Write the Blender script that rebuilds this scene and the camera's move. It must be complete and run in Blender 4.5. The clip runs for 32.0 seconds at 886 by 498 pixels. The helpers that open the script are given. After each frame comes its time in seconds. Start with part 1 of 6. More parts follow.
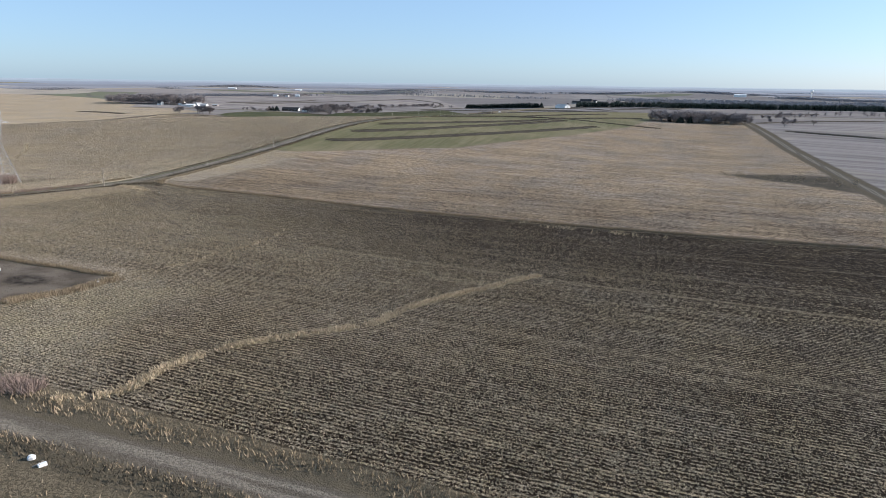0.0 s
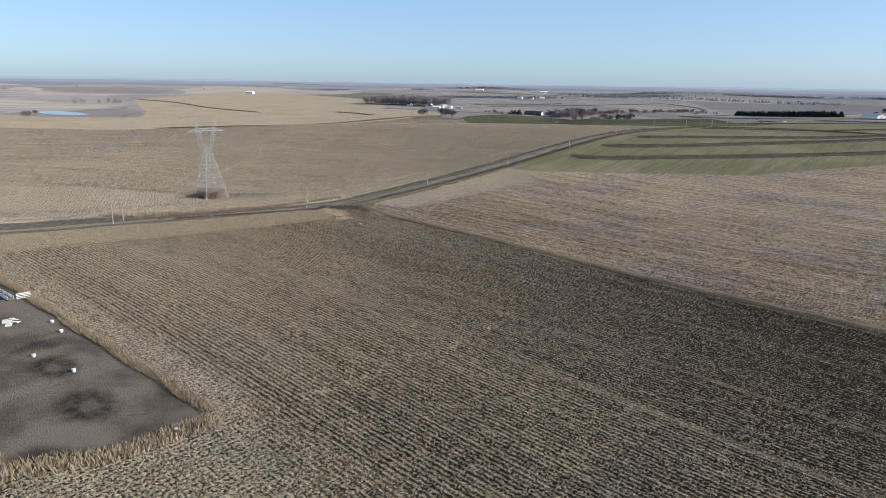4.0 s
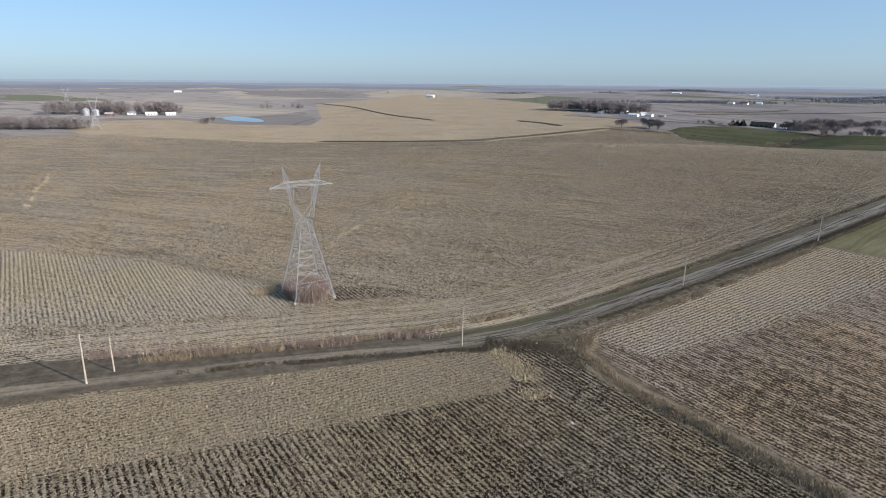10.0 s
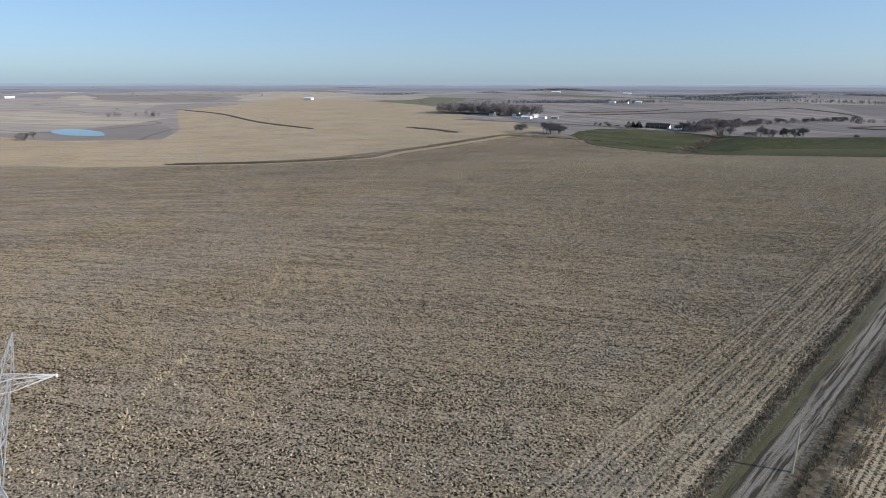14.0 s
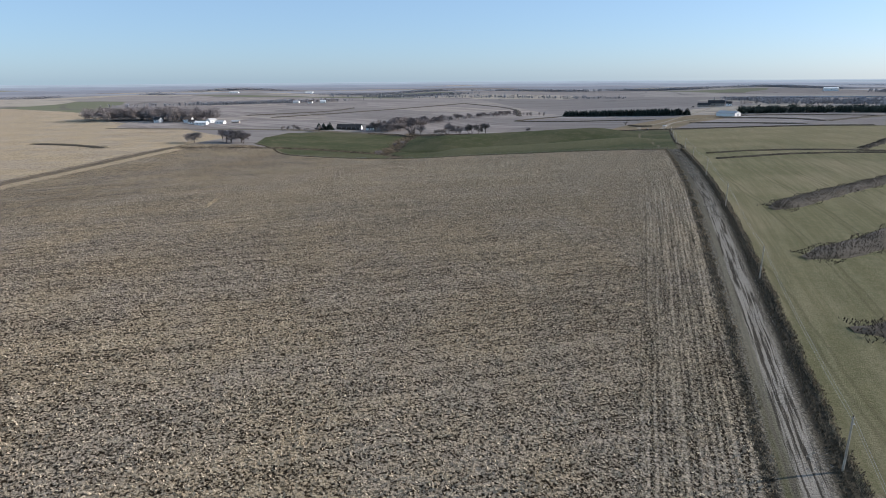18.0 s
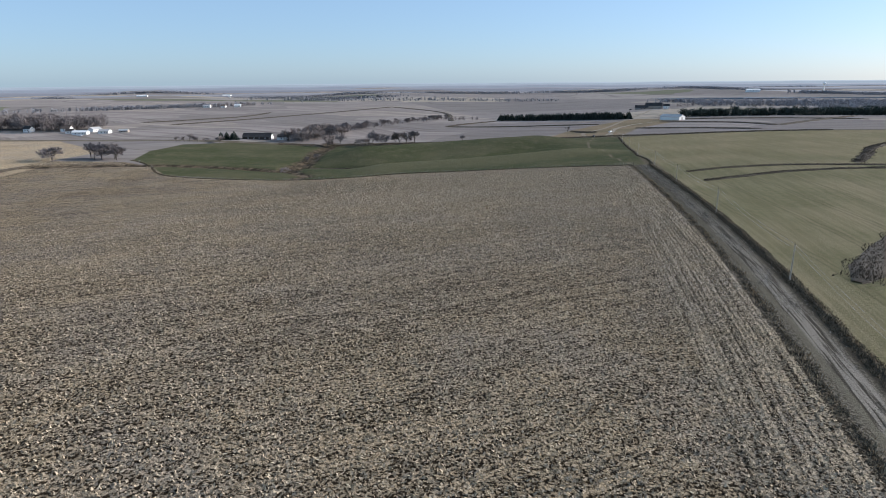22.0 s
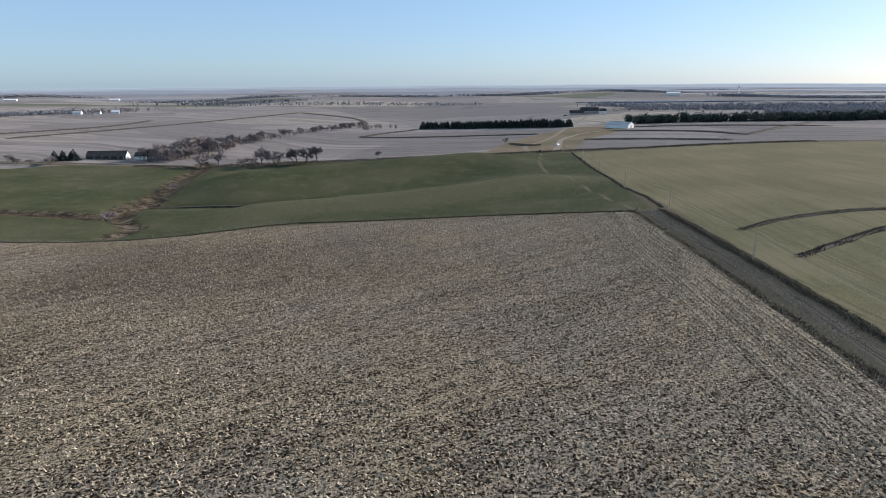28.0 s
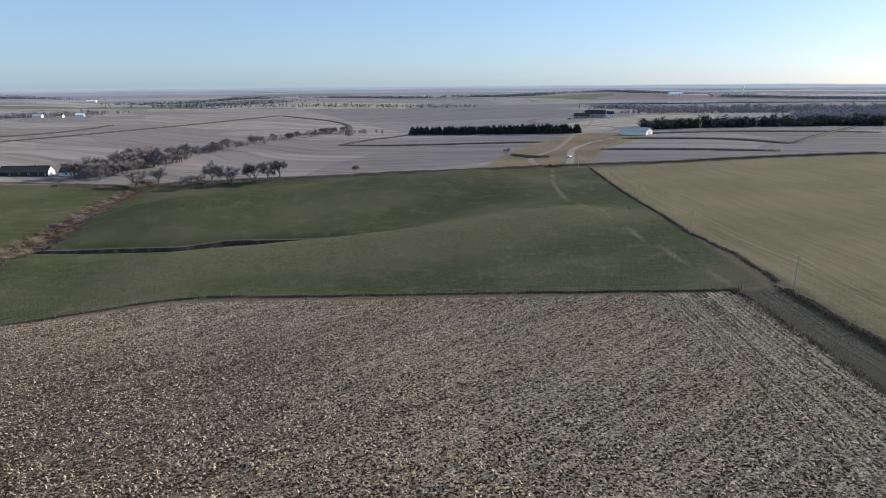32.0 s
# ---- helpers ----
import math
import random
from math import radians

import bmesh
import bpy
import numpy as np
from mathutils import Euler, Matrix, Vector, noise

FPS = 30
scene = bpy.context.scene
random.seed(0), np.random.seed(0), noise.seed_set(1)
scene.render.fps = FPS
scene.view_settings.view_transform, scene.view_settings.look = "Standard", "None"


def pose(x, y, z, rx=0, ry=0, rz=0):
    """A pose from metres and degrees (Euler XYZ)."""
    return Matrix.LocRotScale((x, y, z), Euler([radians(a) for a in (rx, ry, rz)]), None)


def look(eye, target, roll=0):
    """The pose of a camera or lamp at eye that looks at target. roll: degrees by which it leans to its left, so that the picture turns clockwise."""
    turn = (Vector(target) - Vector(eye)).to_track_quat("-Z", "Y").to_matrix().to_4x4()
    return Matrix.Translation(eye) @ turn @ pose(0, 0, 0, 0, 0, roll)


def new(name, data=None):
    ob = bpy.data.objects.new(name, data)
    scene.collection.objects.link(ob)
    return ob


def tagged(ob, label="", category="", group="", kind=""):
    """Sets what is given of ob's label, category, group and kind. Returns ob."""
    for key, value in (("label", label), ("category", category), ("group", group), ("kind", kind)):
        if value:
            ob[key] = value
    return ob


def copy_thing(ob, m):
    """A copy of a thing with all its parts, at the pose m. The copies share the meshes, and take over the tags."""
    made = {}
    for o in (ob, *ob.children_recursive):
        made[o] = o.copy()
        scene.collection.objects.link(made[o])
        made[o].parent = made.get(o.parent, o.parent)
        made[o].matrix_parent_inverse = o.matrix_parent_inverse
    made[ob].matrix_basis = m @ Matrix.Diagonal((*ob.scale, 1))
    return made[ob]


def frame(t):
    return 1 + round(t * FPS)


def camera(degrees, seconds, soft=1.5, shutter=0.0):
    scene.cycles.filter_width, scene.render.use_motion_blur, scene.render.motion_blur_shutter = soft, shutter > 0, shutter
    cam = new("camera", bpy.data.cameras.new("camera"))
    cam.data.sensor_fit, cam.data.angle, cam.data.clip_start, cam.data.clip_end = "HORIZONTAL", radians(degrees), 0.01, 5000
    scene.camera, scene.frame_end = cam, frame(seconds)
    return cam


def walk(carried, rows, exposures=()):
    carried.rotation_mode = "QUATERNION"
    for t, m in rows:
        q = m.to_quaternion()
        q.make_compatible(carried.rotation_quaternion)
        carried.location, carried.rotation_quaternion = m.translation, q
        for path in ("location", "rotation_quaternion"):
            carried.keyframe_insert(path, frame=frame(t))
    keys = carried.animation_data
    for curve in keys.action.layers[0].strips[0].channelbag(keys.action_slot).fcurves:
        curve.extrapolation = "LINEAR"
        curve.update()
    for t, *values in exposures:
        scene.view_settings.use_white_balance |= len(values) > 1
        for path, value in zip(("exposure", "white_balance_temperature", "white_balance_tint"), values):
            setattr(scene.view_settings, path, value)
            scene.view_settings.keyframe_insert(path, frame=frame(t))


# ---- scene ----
cam = camera(72.2, 32.0, soft=0.5)
METRES, EYE, TILT, LEAN, TURN = 684.2, 52.0, 1.85, 0.1, 18.3
ROWS = [
    (0.0, 0.0, 0.0, 0.0, 0.27, -17.2, -0.87),
    (0.5, -0.0008, 0.0156, -0.0004, 4.3, -17.22, -0.71),
    (1.0, -0.0024, 0.0307, -0.0008, 8.34, -17.24, -0.6),
    (1.5, -0.0051, 0.0464, -0.0012, 12.08, -17.27, -0.51),
    (2.0, -0.0087, 0.0612, -0.0015, 14.77, -17.26, -0.44),
    (2.5, -0.0132, 0.0768, -0.0019, 17.41, -17.26, -0.39),
    (4.5, -0.0349, 0.1343, -0.0032, 24.31, -17.23, -0.16),
    (5.0, -0.0413, 0.1483, -0.0035, 27.32, -17.2, -0.07),
    (5.5, -0.0487, 0.1626, -0.0039, 31.19, -17.17, 0.01),
    (6.0, -0.0565, 0.1758, -0.0042, 34.09, -17.14, 0.08),
    (6.5, -0.0654, 0.1892, -0.0044, 36.39, -17.12, 0.16),
    (7.0, -0.0745, 0.2018, -0.0046, 37.15, -17.12, 0.24),
    (7.5, -0.0843, 0.2146, -0.0049, 37.52, -17.12, 0.29),
    (8.0, -0.0938, 0.2267, -0.0052, 37.81, -17.12, 0.34),
    (8.5, -0.1037, 0.2392, -0.0051, 38.08, -17.08, 0.41),
    (9.0, -0.1131, 0.2511, -0.005, 38.25, -17.06, 0.45),
    (9.5, -0.1228, 0.2635, -0.0045, 38.48, -17.06, 0.51),
    (10.0, -0.1322, 0.2754, -0.0039, 38.66, -17.04, 0.55),
    (10.5, -0.142, 0.2879, -0.0031, 38.82, -17.02, 0.65),
    (11.0, -0.1516, 0.2997, -0.0022, 38.93, -17.04, 0.72),
    (11.5, -0.1618, 0.3121, -0.0013, 39.02, -17.04, 0.71),
    (12.0, -0.1716, 0.324, -0.0011, 39.11, -17.01, 0.71),
    (12.5, -0.182, 0.3363, -0.0015, 39.19, -16.99, 0.73),
    (13.0, -0.192, 0.3482, -0.0018, 39.16, -16.99, 0.75),
    (13.5, -0.202, 0.361, -0.0023, 35.05, -17.04, 0.75),
    (14.0, -0.2112, 0.3736, -0.0028, 27.74, -17.17, 0.69),
    (14.5, -0.2194, 0.3875, -0.0034, 21.17, -17.25, 0.61),
    (15.0, -0.226, 0.4014, -0.004, 16.33, -17.36, 0.45),
    (15.5, -0.2314, 0.4164, -0.0047, 12.7, -17.39, 0.4),
    (17.5, -0.2427, 0.4783, -0.0067, 2.76, -17.45, 0.35),
    (18.0, -0.2436, 0.4936, -0.0074, -0.81, -17.48, 0.26),
    (18.5, -0.2435, 0.5096, -0.0081, -3.69, -17.45, 0.18),
    (19.0, -0.2428, 0.5249, -0.0087, -5.95, -17.44, 0.09),
    (19.5, -0.2411, 0.5408, -0.0093, -6.64, -17.42, 0.12),
    (20.0, -0.2393, 0.5559, -0.0099, -6.95, -17.39, 0.12),
    (20.5, -0.2371, 0.5716, -0.0105, -7.06, -17.37, 0.14),
    (21.0, -0.235, 0.5867, -0.011, -7.19, -17.36, 0.14),
    (21.5, -0.2326, 0.6024, -0.0115, -7.23, -17.33, 0.1),
    (22.0, -0.2303, 0.6174, -0.012, -7.21, -17.32, 0.11),
    (22.5, -0.2281, 0.6318, -0.0125, -7.18, -17.3, 0.08),
    (23.0, -0.2256, 0.6476, -0.013, -7.16, -17.26, 0.06),
    (23.5, -0.2232, 0.6627, -0.0136, -7.12, -17.24, 0.07),
    (24.0, -0.221, 0.6785, -0.0141, -7.59, -17.24, 0.04),
    (24.5, -0.2192, 0.6935, -0.0148, -8.27, -17.19, 0.03),
    (25.0, -0.2171, 0.7094, -0.0154, -9.52, -17.21, -0.06),
    (25.5, -0.2148, 0.7245, -0.0159, -10.84, -17.22, -0.15),
    (27.5, -0.2006, 0.7852, -0.0185, -14.39, -17.08, -0.2),
    (28.0, -0.1961, 0.8007, -0.019, -14.66, -17.06, -0.2),
    (28.5, -0.1919, 0.8155, -0.0195, -14.86, -17.04, -0.21),
    (29.0, -0.1874, 0.831, -0.0201, -15.02, -17.01, -0.2),
    (29.5, -0.1832, 0.8458, -0.0207, -15.03, -17.01, -0.21),
    (30.0, -0.1787, 0.8611, -0.0213, -15.12, -16.99, -0.18),
    (30.5, -0.1745, 0.8757, -0.0218, -15.13, -17.0, -0.25),
    (31.0, -0.17, 0.8908, -0.0223, -15.23, -17.01, -0.22),
    (31.5, -0.1656, 0.9053, -0.0228, -15.25, -17.01, -0.21),
    (32.0, -0.161, 0.9203, -0.0233, -15.24, -17.0, -0.18),
]
walk(cam, [(t, pose(0, 0, EYE, TILT, LEAN, TURN) @ pose(METRES * x, METRES * y, METRES * z, 90 + pitch, roll, yaw)) for t, x, y, z, yaw, pitch, roll in ROWS],
     [(0.0, 0.38, 6350, 14), (5.0, 0.28, 6350, 14), (9.0, 0.15, 6350, 14), (13.0, 0.06, 6350, 14), (15.5, 0.14, 6350, 14), (19.0, 0.24, 6350, 14), (25.0, 0.24, 6400, 14), (32.0, 0.22, 6450, 14)])

# ---- world and light ----
SUN = Vector((0.874, 0.486, 0.0)).normalized() * math.cos(radians(22.8)) + Vector((0, 0, math.sin(radians(22.8))))
world = bpy.data.worlds.new("sky")
scene.world = world
world.use_nodes = True
wt = world.node_tree
sky = wt.nodes.new("ShaderNodeTexSky")
sky.sky_type, sky.sun_disc = "NISHITA", False
sky.sun_elevation, sky.sun_rotation = radians(22.8), math.atan2(SUN.x, SUN.y)
sky.altitude, sky.air_density, sky.dust_density, sky.ozone_density = 400, 0.9, 0.9, 5.0
cool = wt.nodes.new("ShaderNodeMix")
cool.data_type, cool.blend_type = "RGBA", "MULTIPLY"
cool.inputs[0].default_value, cool.inputs[7].default_value = 1.0, (0.97, 0.99, 1.02, 1)
wt.links.new(sky.outputs[0], cool.inputs[6])
veil = wt.nodes.new("ShaderNodeMix")  # thin high haze evens the sky out
veil.data_type = "RGBA"
veil.inputs[0].default_value, veil.inputs[7].default_value = 0.5, (2.4, 3.6, 4.55, 1)
wt.links.new(cool.outputs[2], veil.inputs[6])
wt.links.new(veil.outputs[2], wt.nodes["Background"].inputs[0])
wt.nodes["Background"].inputs[1].default_value = 0.143
lamp = bpy.data.lights.new("sun", "SUN")
lamp.energy, lamp.angle, lamp.color = 5.6, radians(0.6), (1.0, 0.925, 0.81)
sun = new("sun", lamp)
sun.matrix_world = look(SUN * 200, (0, 0, 0))


# ---- material helpers ----
class Nodes:
    """A material's node tree with short ways to add nodes; values may be sockets or numbers."""

    def __init__(self, name, roughness=0.9, metallic=0.0):
        self.mat = bpy.data.materials.new(name)
        self.mat.use_nodes = True
        self.t = self.mat.node_tree
        self.b = self.t.nodes["Principled BSDF"]
        self.b.inputs["Roughness"].default_value = roughness
        self.b.inputs["Metallic"].default_value = metallic
        self.b.inputs["Specular IOR Level"].default_value = 0.25
        self.b.inputs["Diffuse Roughness"].default_value = 0.3 if roughness > 0.8 else 0.0

    def put(self, socket, v):
        if isinstance(v, bpy.types.NodeSocket):
            self.t.links.new(v, socket)
        elif isinstance(v, tuple) and len(v) == 3 and socket.type == "RGBA":
            socket.default_value = (*v, 1)
        else:
            socket.default_value = v

    def m(self, op, a, b=0.0, c=0.0):
        n = self.t.nodes.new("ShaderNodeMath")
        n.operation = op
        for s, v in zip(n.inputs, (a, b, c)):
            self.put(s, v)
        return n.outputs[0]

    def step(self, v, lo, hi, a=0.0, b=1.0):
        n = self.t.nodes.new("ShaderNodeMapRange")
        n.interpolation_type = "SMOOTHSTEP"
        for s, x in zip(n.inputs, (v, lo, hi, a, b)):
            self.put(s, x)
        return n.outputs[0]

    def mix(self, f, a, b, how="MIX"):
        n = self.t.nodes.new("ShaderNodeMix")
        n.data_type, n.blend_type = "RGBA", how
        self.put(n.inputs[0], f)
        self.put(n.inputs[6], a)
        self.put(n.inputs[7], b)
        return n.outputs[2]

    def noise(self, scale, detail=3.0, rough=0.55, vector=None, out=0):
        n = self.t.nodes.new("ShaderNodeTexNoise")
        n.inputs["Scale"].default_value, n.inputs["Detail"].default_value = scale, detail
        n.inputs["Roughness"].default_value = rough
        if vector is not None:
            self.t.links.new(vector, n.inputs["Vector"])
        return n.outputs[out]

    def cells(self, scale, vector, out="Color"):
        n = self.t.nodes.new("ShaderNodeTexVoronoi")
        n.inputs["Scale"].default_value = scale
        self.t.links.new(vector, n.inputs["Vector"])
        return n.outputs[out]

    def place(self):
        return self.t.nodes.new("ShaderNodeNewGeometry").outputs["Position"]

    def xyz(self, v):
        n = self.t.nodes.new("ShaderNodeSeparateXYZ")
        self.t.links.new(v, n.inputs[0])
        return n.outputs

    def join(self, x, y, z=0.0):
        n = self.t.nodes.new("ShaderNodeCombineXYZ")
        for s, v in zip(n.inputs, (x, y, z)):
            self.put(s, v)
        return n.outputs[0]

    def attr(self, name):
        n = self.t.nodes.new("ShaderNodeAttribute")
        n.attribute_name = name
        return n.outputs["Fac"]

    def island(self):
        return self.t.nodes.new("ShaderNodeNewGeometry").outputs["Random Per Island"]

    def each(self):
        return self.t.nodes.new("ShaderNodeObjectInfo").outputs["Random"]

    def bump(self, h, strength=0.5, distance=0.1):
        n = self.t.nodes.new("ShaderNodeBump")
        n.inputs["Strength"].default_value, n.inputs["Distance"].default_value = strength, distance
        self.put(n.inputs["Height"], h)
        self.t.links.new(n.outputs[0], self.b.inputs["Normal"])

    def colour(self, c):
        self.put(self.b.inputs["Base Color"], c)
        return self.mat


def plain(name, a, b, scale=2.0, roughness=0.8, metallic=0.0, vary=0.0, bump=0.15, bump_size=0.02):
    """A surface of two tones blended by grain and by larger stains, a little different on every object or island."""
    k = Nodes(name, roughness, metallic)
    p = k.place()
    f = k.m("ADD", k.m("MULTIPLY", k.noise(scale, 4, 0.6, p), 0.6), k.m("MULTIPLY", k.noise(scale * 0.13, 2, 0.5, p), 0.5))
    f = k.step(f, 0.35, 0.75)
    if vary:
        f = k.m("ADD", f, k.m("MULTIPLY", k.m("SUBTRACT", k.island(), 0.5), vary))
    if bump:
        k.bump(k.noise(scale * 2, 3, 0.6, p), bump, bump_size)
    return k.colour(k.mix(f, a, b))


# ---- the rolling ground: control heights every 120 m (x from -780) and 125 m (y from -150) ----
LATTICE = np.array([
    [5.6, 7.1, 9.3, 12.7, 15.8, 16.5, 14.0, 9.0, 3.1],
    [3.5, 6.2, 8.3, 10.3, 12.9, 12.7, 8.3, 3.4, -0.9],
    [0.6, 5.5, 8.7, 8.4, 7.9, 7.1, 1.3, -2.0, -3.7],
    [-3.0, 4.4, 11.4, 12.0, 1.5, -0.2, -2.2, -3.9, -4.5],
    [-4.9, 1.9, 12.3, 22.9, 13.2, 1.4, 0.0, -1.8, -3.4],
    [-2.5, 0.8, 5.9, 17.3, 25.0, 15.3, 6.9, 2.4, -1.0],
    [2.1, 3.3, 2.1, 5.6, 16.4, 16.9, 12.6, 7.6, 2.7],
    [4.7, 5.3, 1.6, -3.1, 8.9, 17.3, 15.9, 11.6, 6.7],
    [3.8, 1.1, -4.2, -8.0, 1.5, 12.7, 15.3, 13.2, 10.2],
    [2.6, 2.2, -1.6, -4.9, 0.6, 9.2, 12.6, 12.9, 12.7],
    [4.2, 8.2, 8.0, 3.9, 3.2, 6.1, 9.2, 11.9, 14.7],
])


def spline(u):
    return np.array([(1 - u) ** 3, 3 * u ** 3 - 6 * u ** 2 + 4, -3 * u ** 3 + 3 * u ** 2 + 3 * u + 1, u ** 3]) / 6


def smooth(a, b, v):
    u = np.clip((v - a) / (b - a), 0, 1)
    return u * u * (3 - 2 * u)


def heights(x, y):
    """The ground's height at x, y (arrays)."""
    x, y = np.asarray(x, float), np.asarray(y, float)
    rows, cols = LATTICE.shape
    fx, fy = np.clip((x + 780) / 120, 1, cols - 2.001), np.clip((y + 150) / 125, 1, rows - 2.001)
    i, j = fx.astype(int), fy.astype(int)
    bx, by = spline(fx - i), spline(fy - j)
    z = sum(by[a] * bx[b] * LATTICE[j - 1 + a, i - 1 + b] for a in range(4) for b in range(4))
    r = np.hypot(x + 250, y - 450)
    roll = (np.sin(x / 170 + y / 390) + np.sin(y / 210 - x / 330 + 1.3) + np.sin((x + y) / 120 + 2.0) * 0.6) * 4.0
    far = 6 + roll * smooth(1200, 2000, r)
    far_rise = 21 * np.maximum(0, (r - 1100) / 3900)
    low = (x > -680) & (x < -200) & (y > 640) & (y < 990)
    if low.any():
        lift = np.zeros(x.shape)
        for line, rise, wide in ((PASTURE_HILL, 10.0, 36.0), (PASTURE_SPUR, 4.6, 25.0), (PASTURE_SWALE, -3.2, 20.0)):
            lift[low] += rise * np.exp(-(dist(x[low], y[low], line)[0] / wide) ** 2)
        z = z + lift
    gully = np.zeros(x.shape)
    if low.any():
        gully[low] = np.exp(-(dist(x[low], y[low], CREEK)[0] / 7) ** 2) * 1.8 + np.exp(-(dist(x[low], y[low], GULLY)[0] / 3.6) ** 2) * 3.2 + np.exp(-(dist(x[low], y[low], CREEK_ARM)[0] / 5) ** 2) * 1.4
    z = z * (1 - smooth(900, 1800, r)) + smooth(800, 1800, r) * far + far_rise - gully
    pond = smooth(1.9, 1.1, np.hypot((x + 1015) / 75, (y - 385) / 42))
    return z * (1 - pond) + 1.0 * pond


def dist(x, y, line):
    """Distance from a polyline, the side (positive to the left of its run) and the length run so far."""
    best = np.full(np.shape(x), 1e9)
    side, run, total = np.zeros(np.shape(x)), np.zeros(np.shape(x)), 0.0
    for (ax, ay), (bx, by) in zip(line, line[1:]):
        dx, dy = bx - ax, by - ay
        n = math.hypot(dx, dy)
        t = np.clip(((x - ax) * dx + (y - ay) * dy) / n ** 2, 0, 1)
        d = np.hypot(x - ax - t * dx, y - ay - t * dy)
        near = d < best
        best = np.where(near, d, best)
        side = np.where(near, np.sign(dx * (y - ay) - dy * (x - ax)), side)
        run = np.where(near, total + t * n, run)
        total += n
    return best, side, run


def inside(x, y, poly):
    """Signed distance from a polygon's border, positive inside."""
    d = dist(x, y, poly + poly[:1])[0]
    odd = np.zeros(np.shape(x), bool)
    for (ax, ay), (bx, by) in zip(poly, poly[1:] + poly[:1]):
        if ay != by:
            odd ^= ((ay > y) != (by > y)) & (x < (bx - ax) * (y - ay) / (by - ay) + ax)
    return np.where(odd, d, -d)


def ground(x, y):
    return float(heights(np.array([x]), np.array([y]))[0])


def curve(line, step=4.0):
    """A smooth line through the points (Catmull-Rom), sampled about every step metres."""
    p = [Vector((2 * line[0][0] - line[1][0], 2 * line[0][1] - line[1][1]))] + [Vector(q) for q in line]
    p.append(2 * p[-1] - p[-2])
    out = []
    for a, b, c, d in zip(p, p[1:], p[2:], p[3:]):
        n = max(1, int((c - b).length / step))
        for i in range(n):
            t = i / n
            q = 0.5 * (2 * b + (c - a) * t + (2 * a - 5 * b + 4 * c - d) * t * t + (3 * b - a - 3 * c + d) * t ** 3)
            out.append((q.x, q.y))
    return out + [(p[-2].x, p[-2].y)]


# ---- the plan ----
PITCH = 0.95
PASTURE_HILL = [(-440, 838), (-400, 868), (-350, 885), (-310, 893)]
PASTURE_SPUR = [(-395, 747), (-350, 755), (-310, 764), (-275, 782)]
PASTURE_SWALE = [(-461, 787), (-400, 786), (-350, 797), (-322, 832), (-300, 872)]
LANE = curve([(-330, 62), (-279, 104), (-266, 118), (-259, 150), (-250, 190), (-242, 216), (-239, 245), (-240, 300), (-240, 420), (-240, 560), (-241, 640), (-242, 692)], 8)
SOUTH_ROAD = [(-420, 48), (-85, 52.5), (-33, 55), (400, 62)]
NORTH_ROAD = [(-900, 880), (-640, 915), (-560, 918), (-520, 920), (-448, 952), (-356, 968), (-255, 960), (-181, 944), (-47, 962), (300, 975), (900, 990)]
EAST_ROAD = [(122, 20), (116, 358), (106, 538), (103, 805), (100, 975)]
DRIVE = curve([(-242, 962), (-236, 996), (-226, 1050), (-200, 1100), (-170, 1128)], 6)
HOUSE_DRIVE = curve([(-262, 966), (-262, 1010), (-238, 1060), (-205, 1180), (-170, 1300), (-145, 1405)], 8)
TRACK = curve([(-254, 952), (-262, 880), (-262, 836), (-254, 762), (-247, 702), (-243, 685)], 8)
CREEK = curve([(-640, 700), (-560, 740), (-500, 745), (-470, 740), (-478, 772), (-482, 815), (-500, 870), (-505, 905), (-515, 940)], 8)
GULLY = curve([(-476, 784), (-445, 786), (-422, 788), (-403, 795), (-385, 797), (-362, 798)], 5)
CREEK_ARM = curve([(-480, 762), (-457, 730), (-443, 714), (-442, 696)], 6)
FIELD_A = [(-237, 126), (-230, 161), (-225, 213), (-234, 229), (-222, 231), (-216, 231.5), (-155, 232.5), (-100, 231.5), (-28, 235.5), (40, 241.5), (114, 247.5), (112, 63), (-60, 63), (-92, 63), (-330, 60), (-300, 81), (-160, 84), (-127, 84), (-121, 111.5), (-236, 109.5)]
HEAD_A = [(-262, 107), (-256, 128), (-252, 150), (-241, 200), (-238, 214), (-229, 224), (-220, 213), (-228, 160), (-235, 126), (-236, 110)]
HEAD_E = [(-122, 112), (-100, 114), (-98, 90), (-88, 66), (-150, 64), (-150, 81), (-126, 85)]
LOT = [(-300, 100), (-258, 104.5), (-180, 107.5), (-123, 110.5), (-120, 108), (-127, 86.5), (-160, 87), (-300, 84)]
FIELD_B = [(-252, 150), (-246, 215), (-245, 300), (-246, 500), (-246, 686), (-307, 694), (-350, 701), (-379, 704), (-426, 686), (-476, 684), (-520, 690), (-560, 730), (-600, 745), (-650, 730), (-639, 640), (-612, 517), (-590, 430), (-630, 345), (-740, 240), (-800, 180), (-800, 60), (-330, 66)]
FIELD_C = [(-273, 192), (-278, 175), (-284, 155), (-297, 126), (-316, 82), (-440, 72), (-420, 90), (-385, 105), (-361, 125), (-345, 147), (-327, 167), (-312, 180), (-299, 190), (-286, 196)]
BRUSH_ROWS = [(-284, 207), (-279, 215), (-271, 224), (-268, 222), (-271, 213), (-274, 203)]
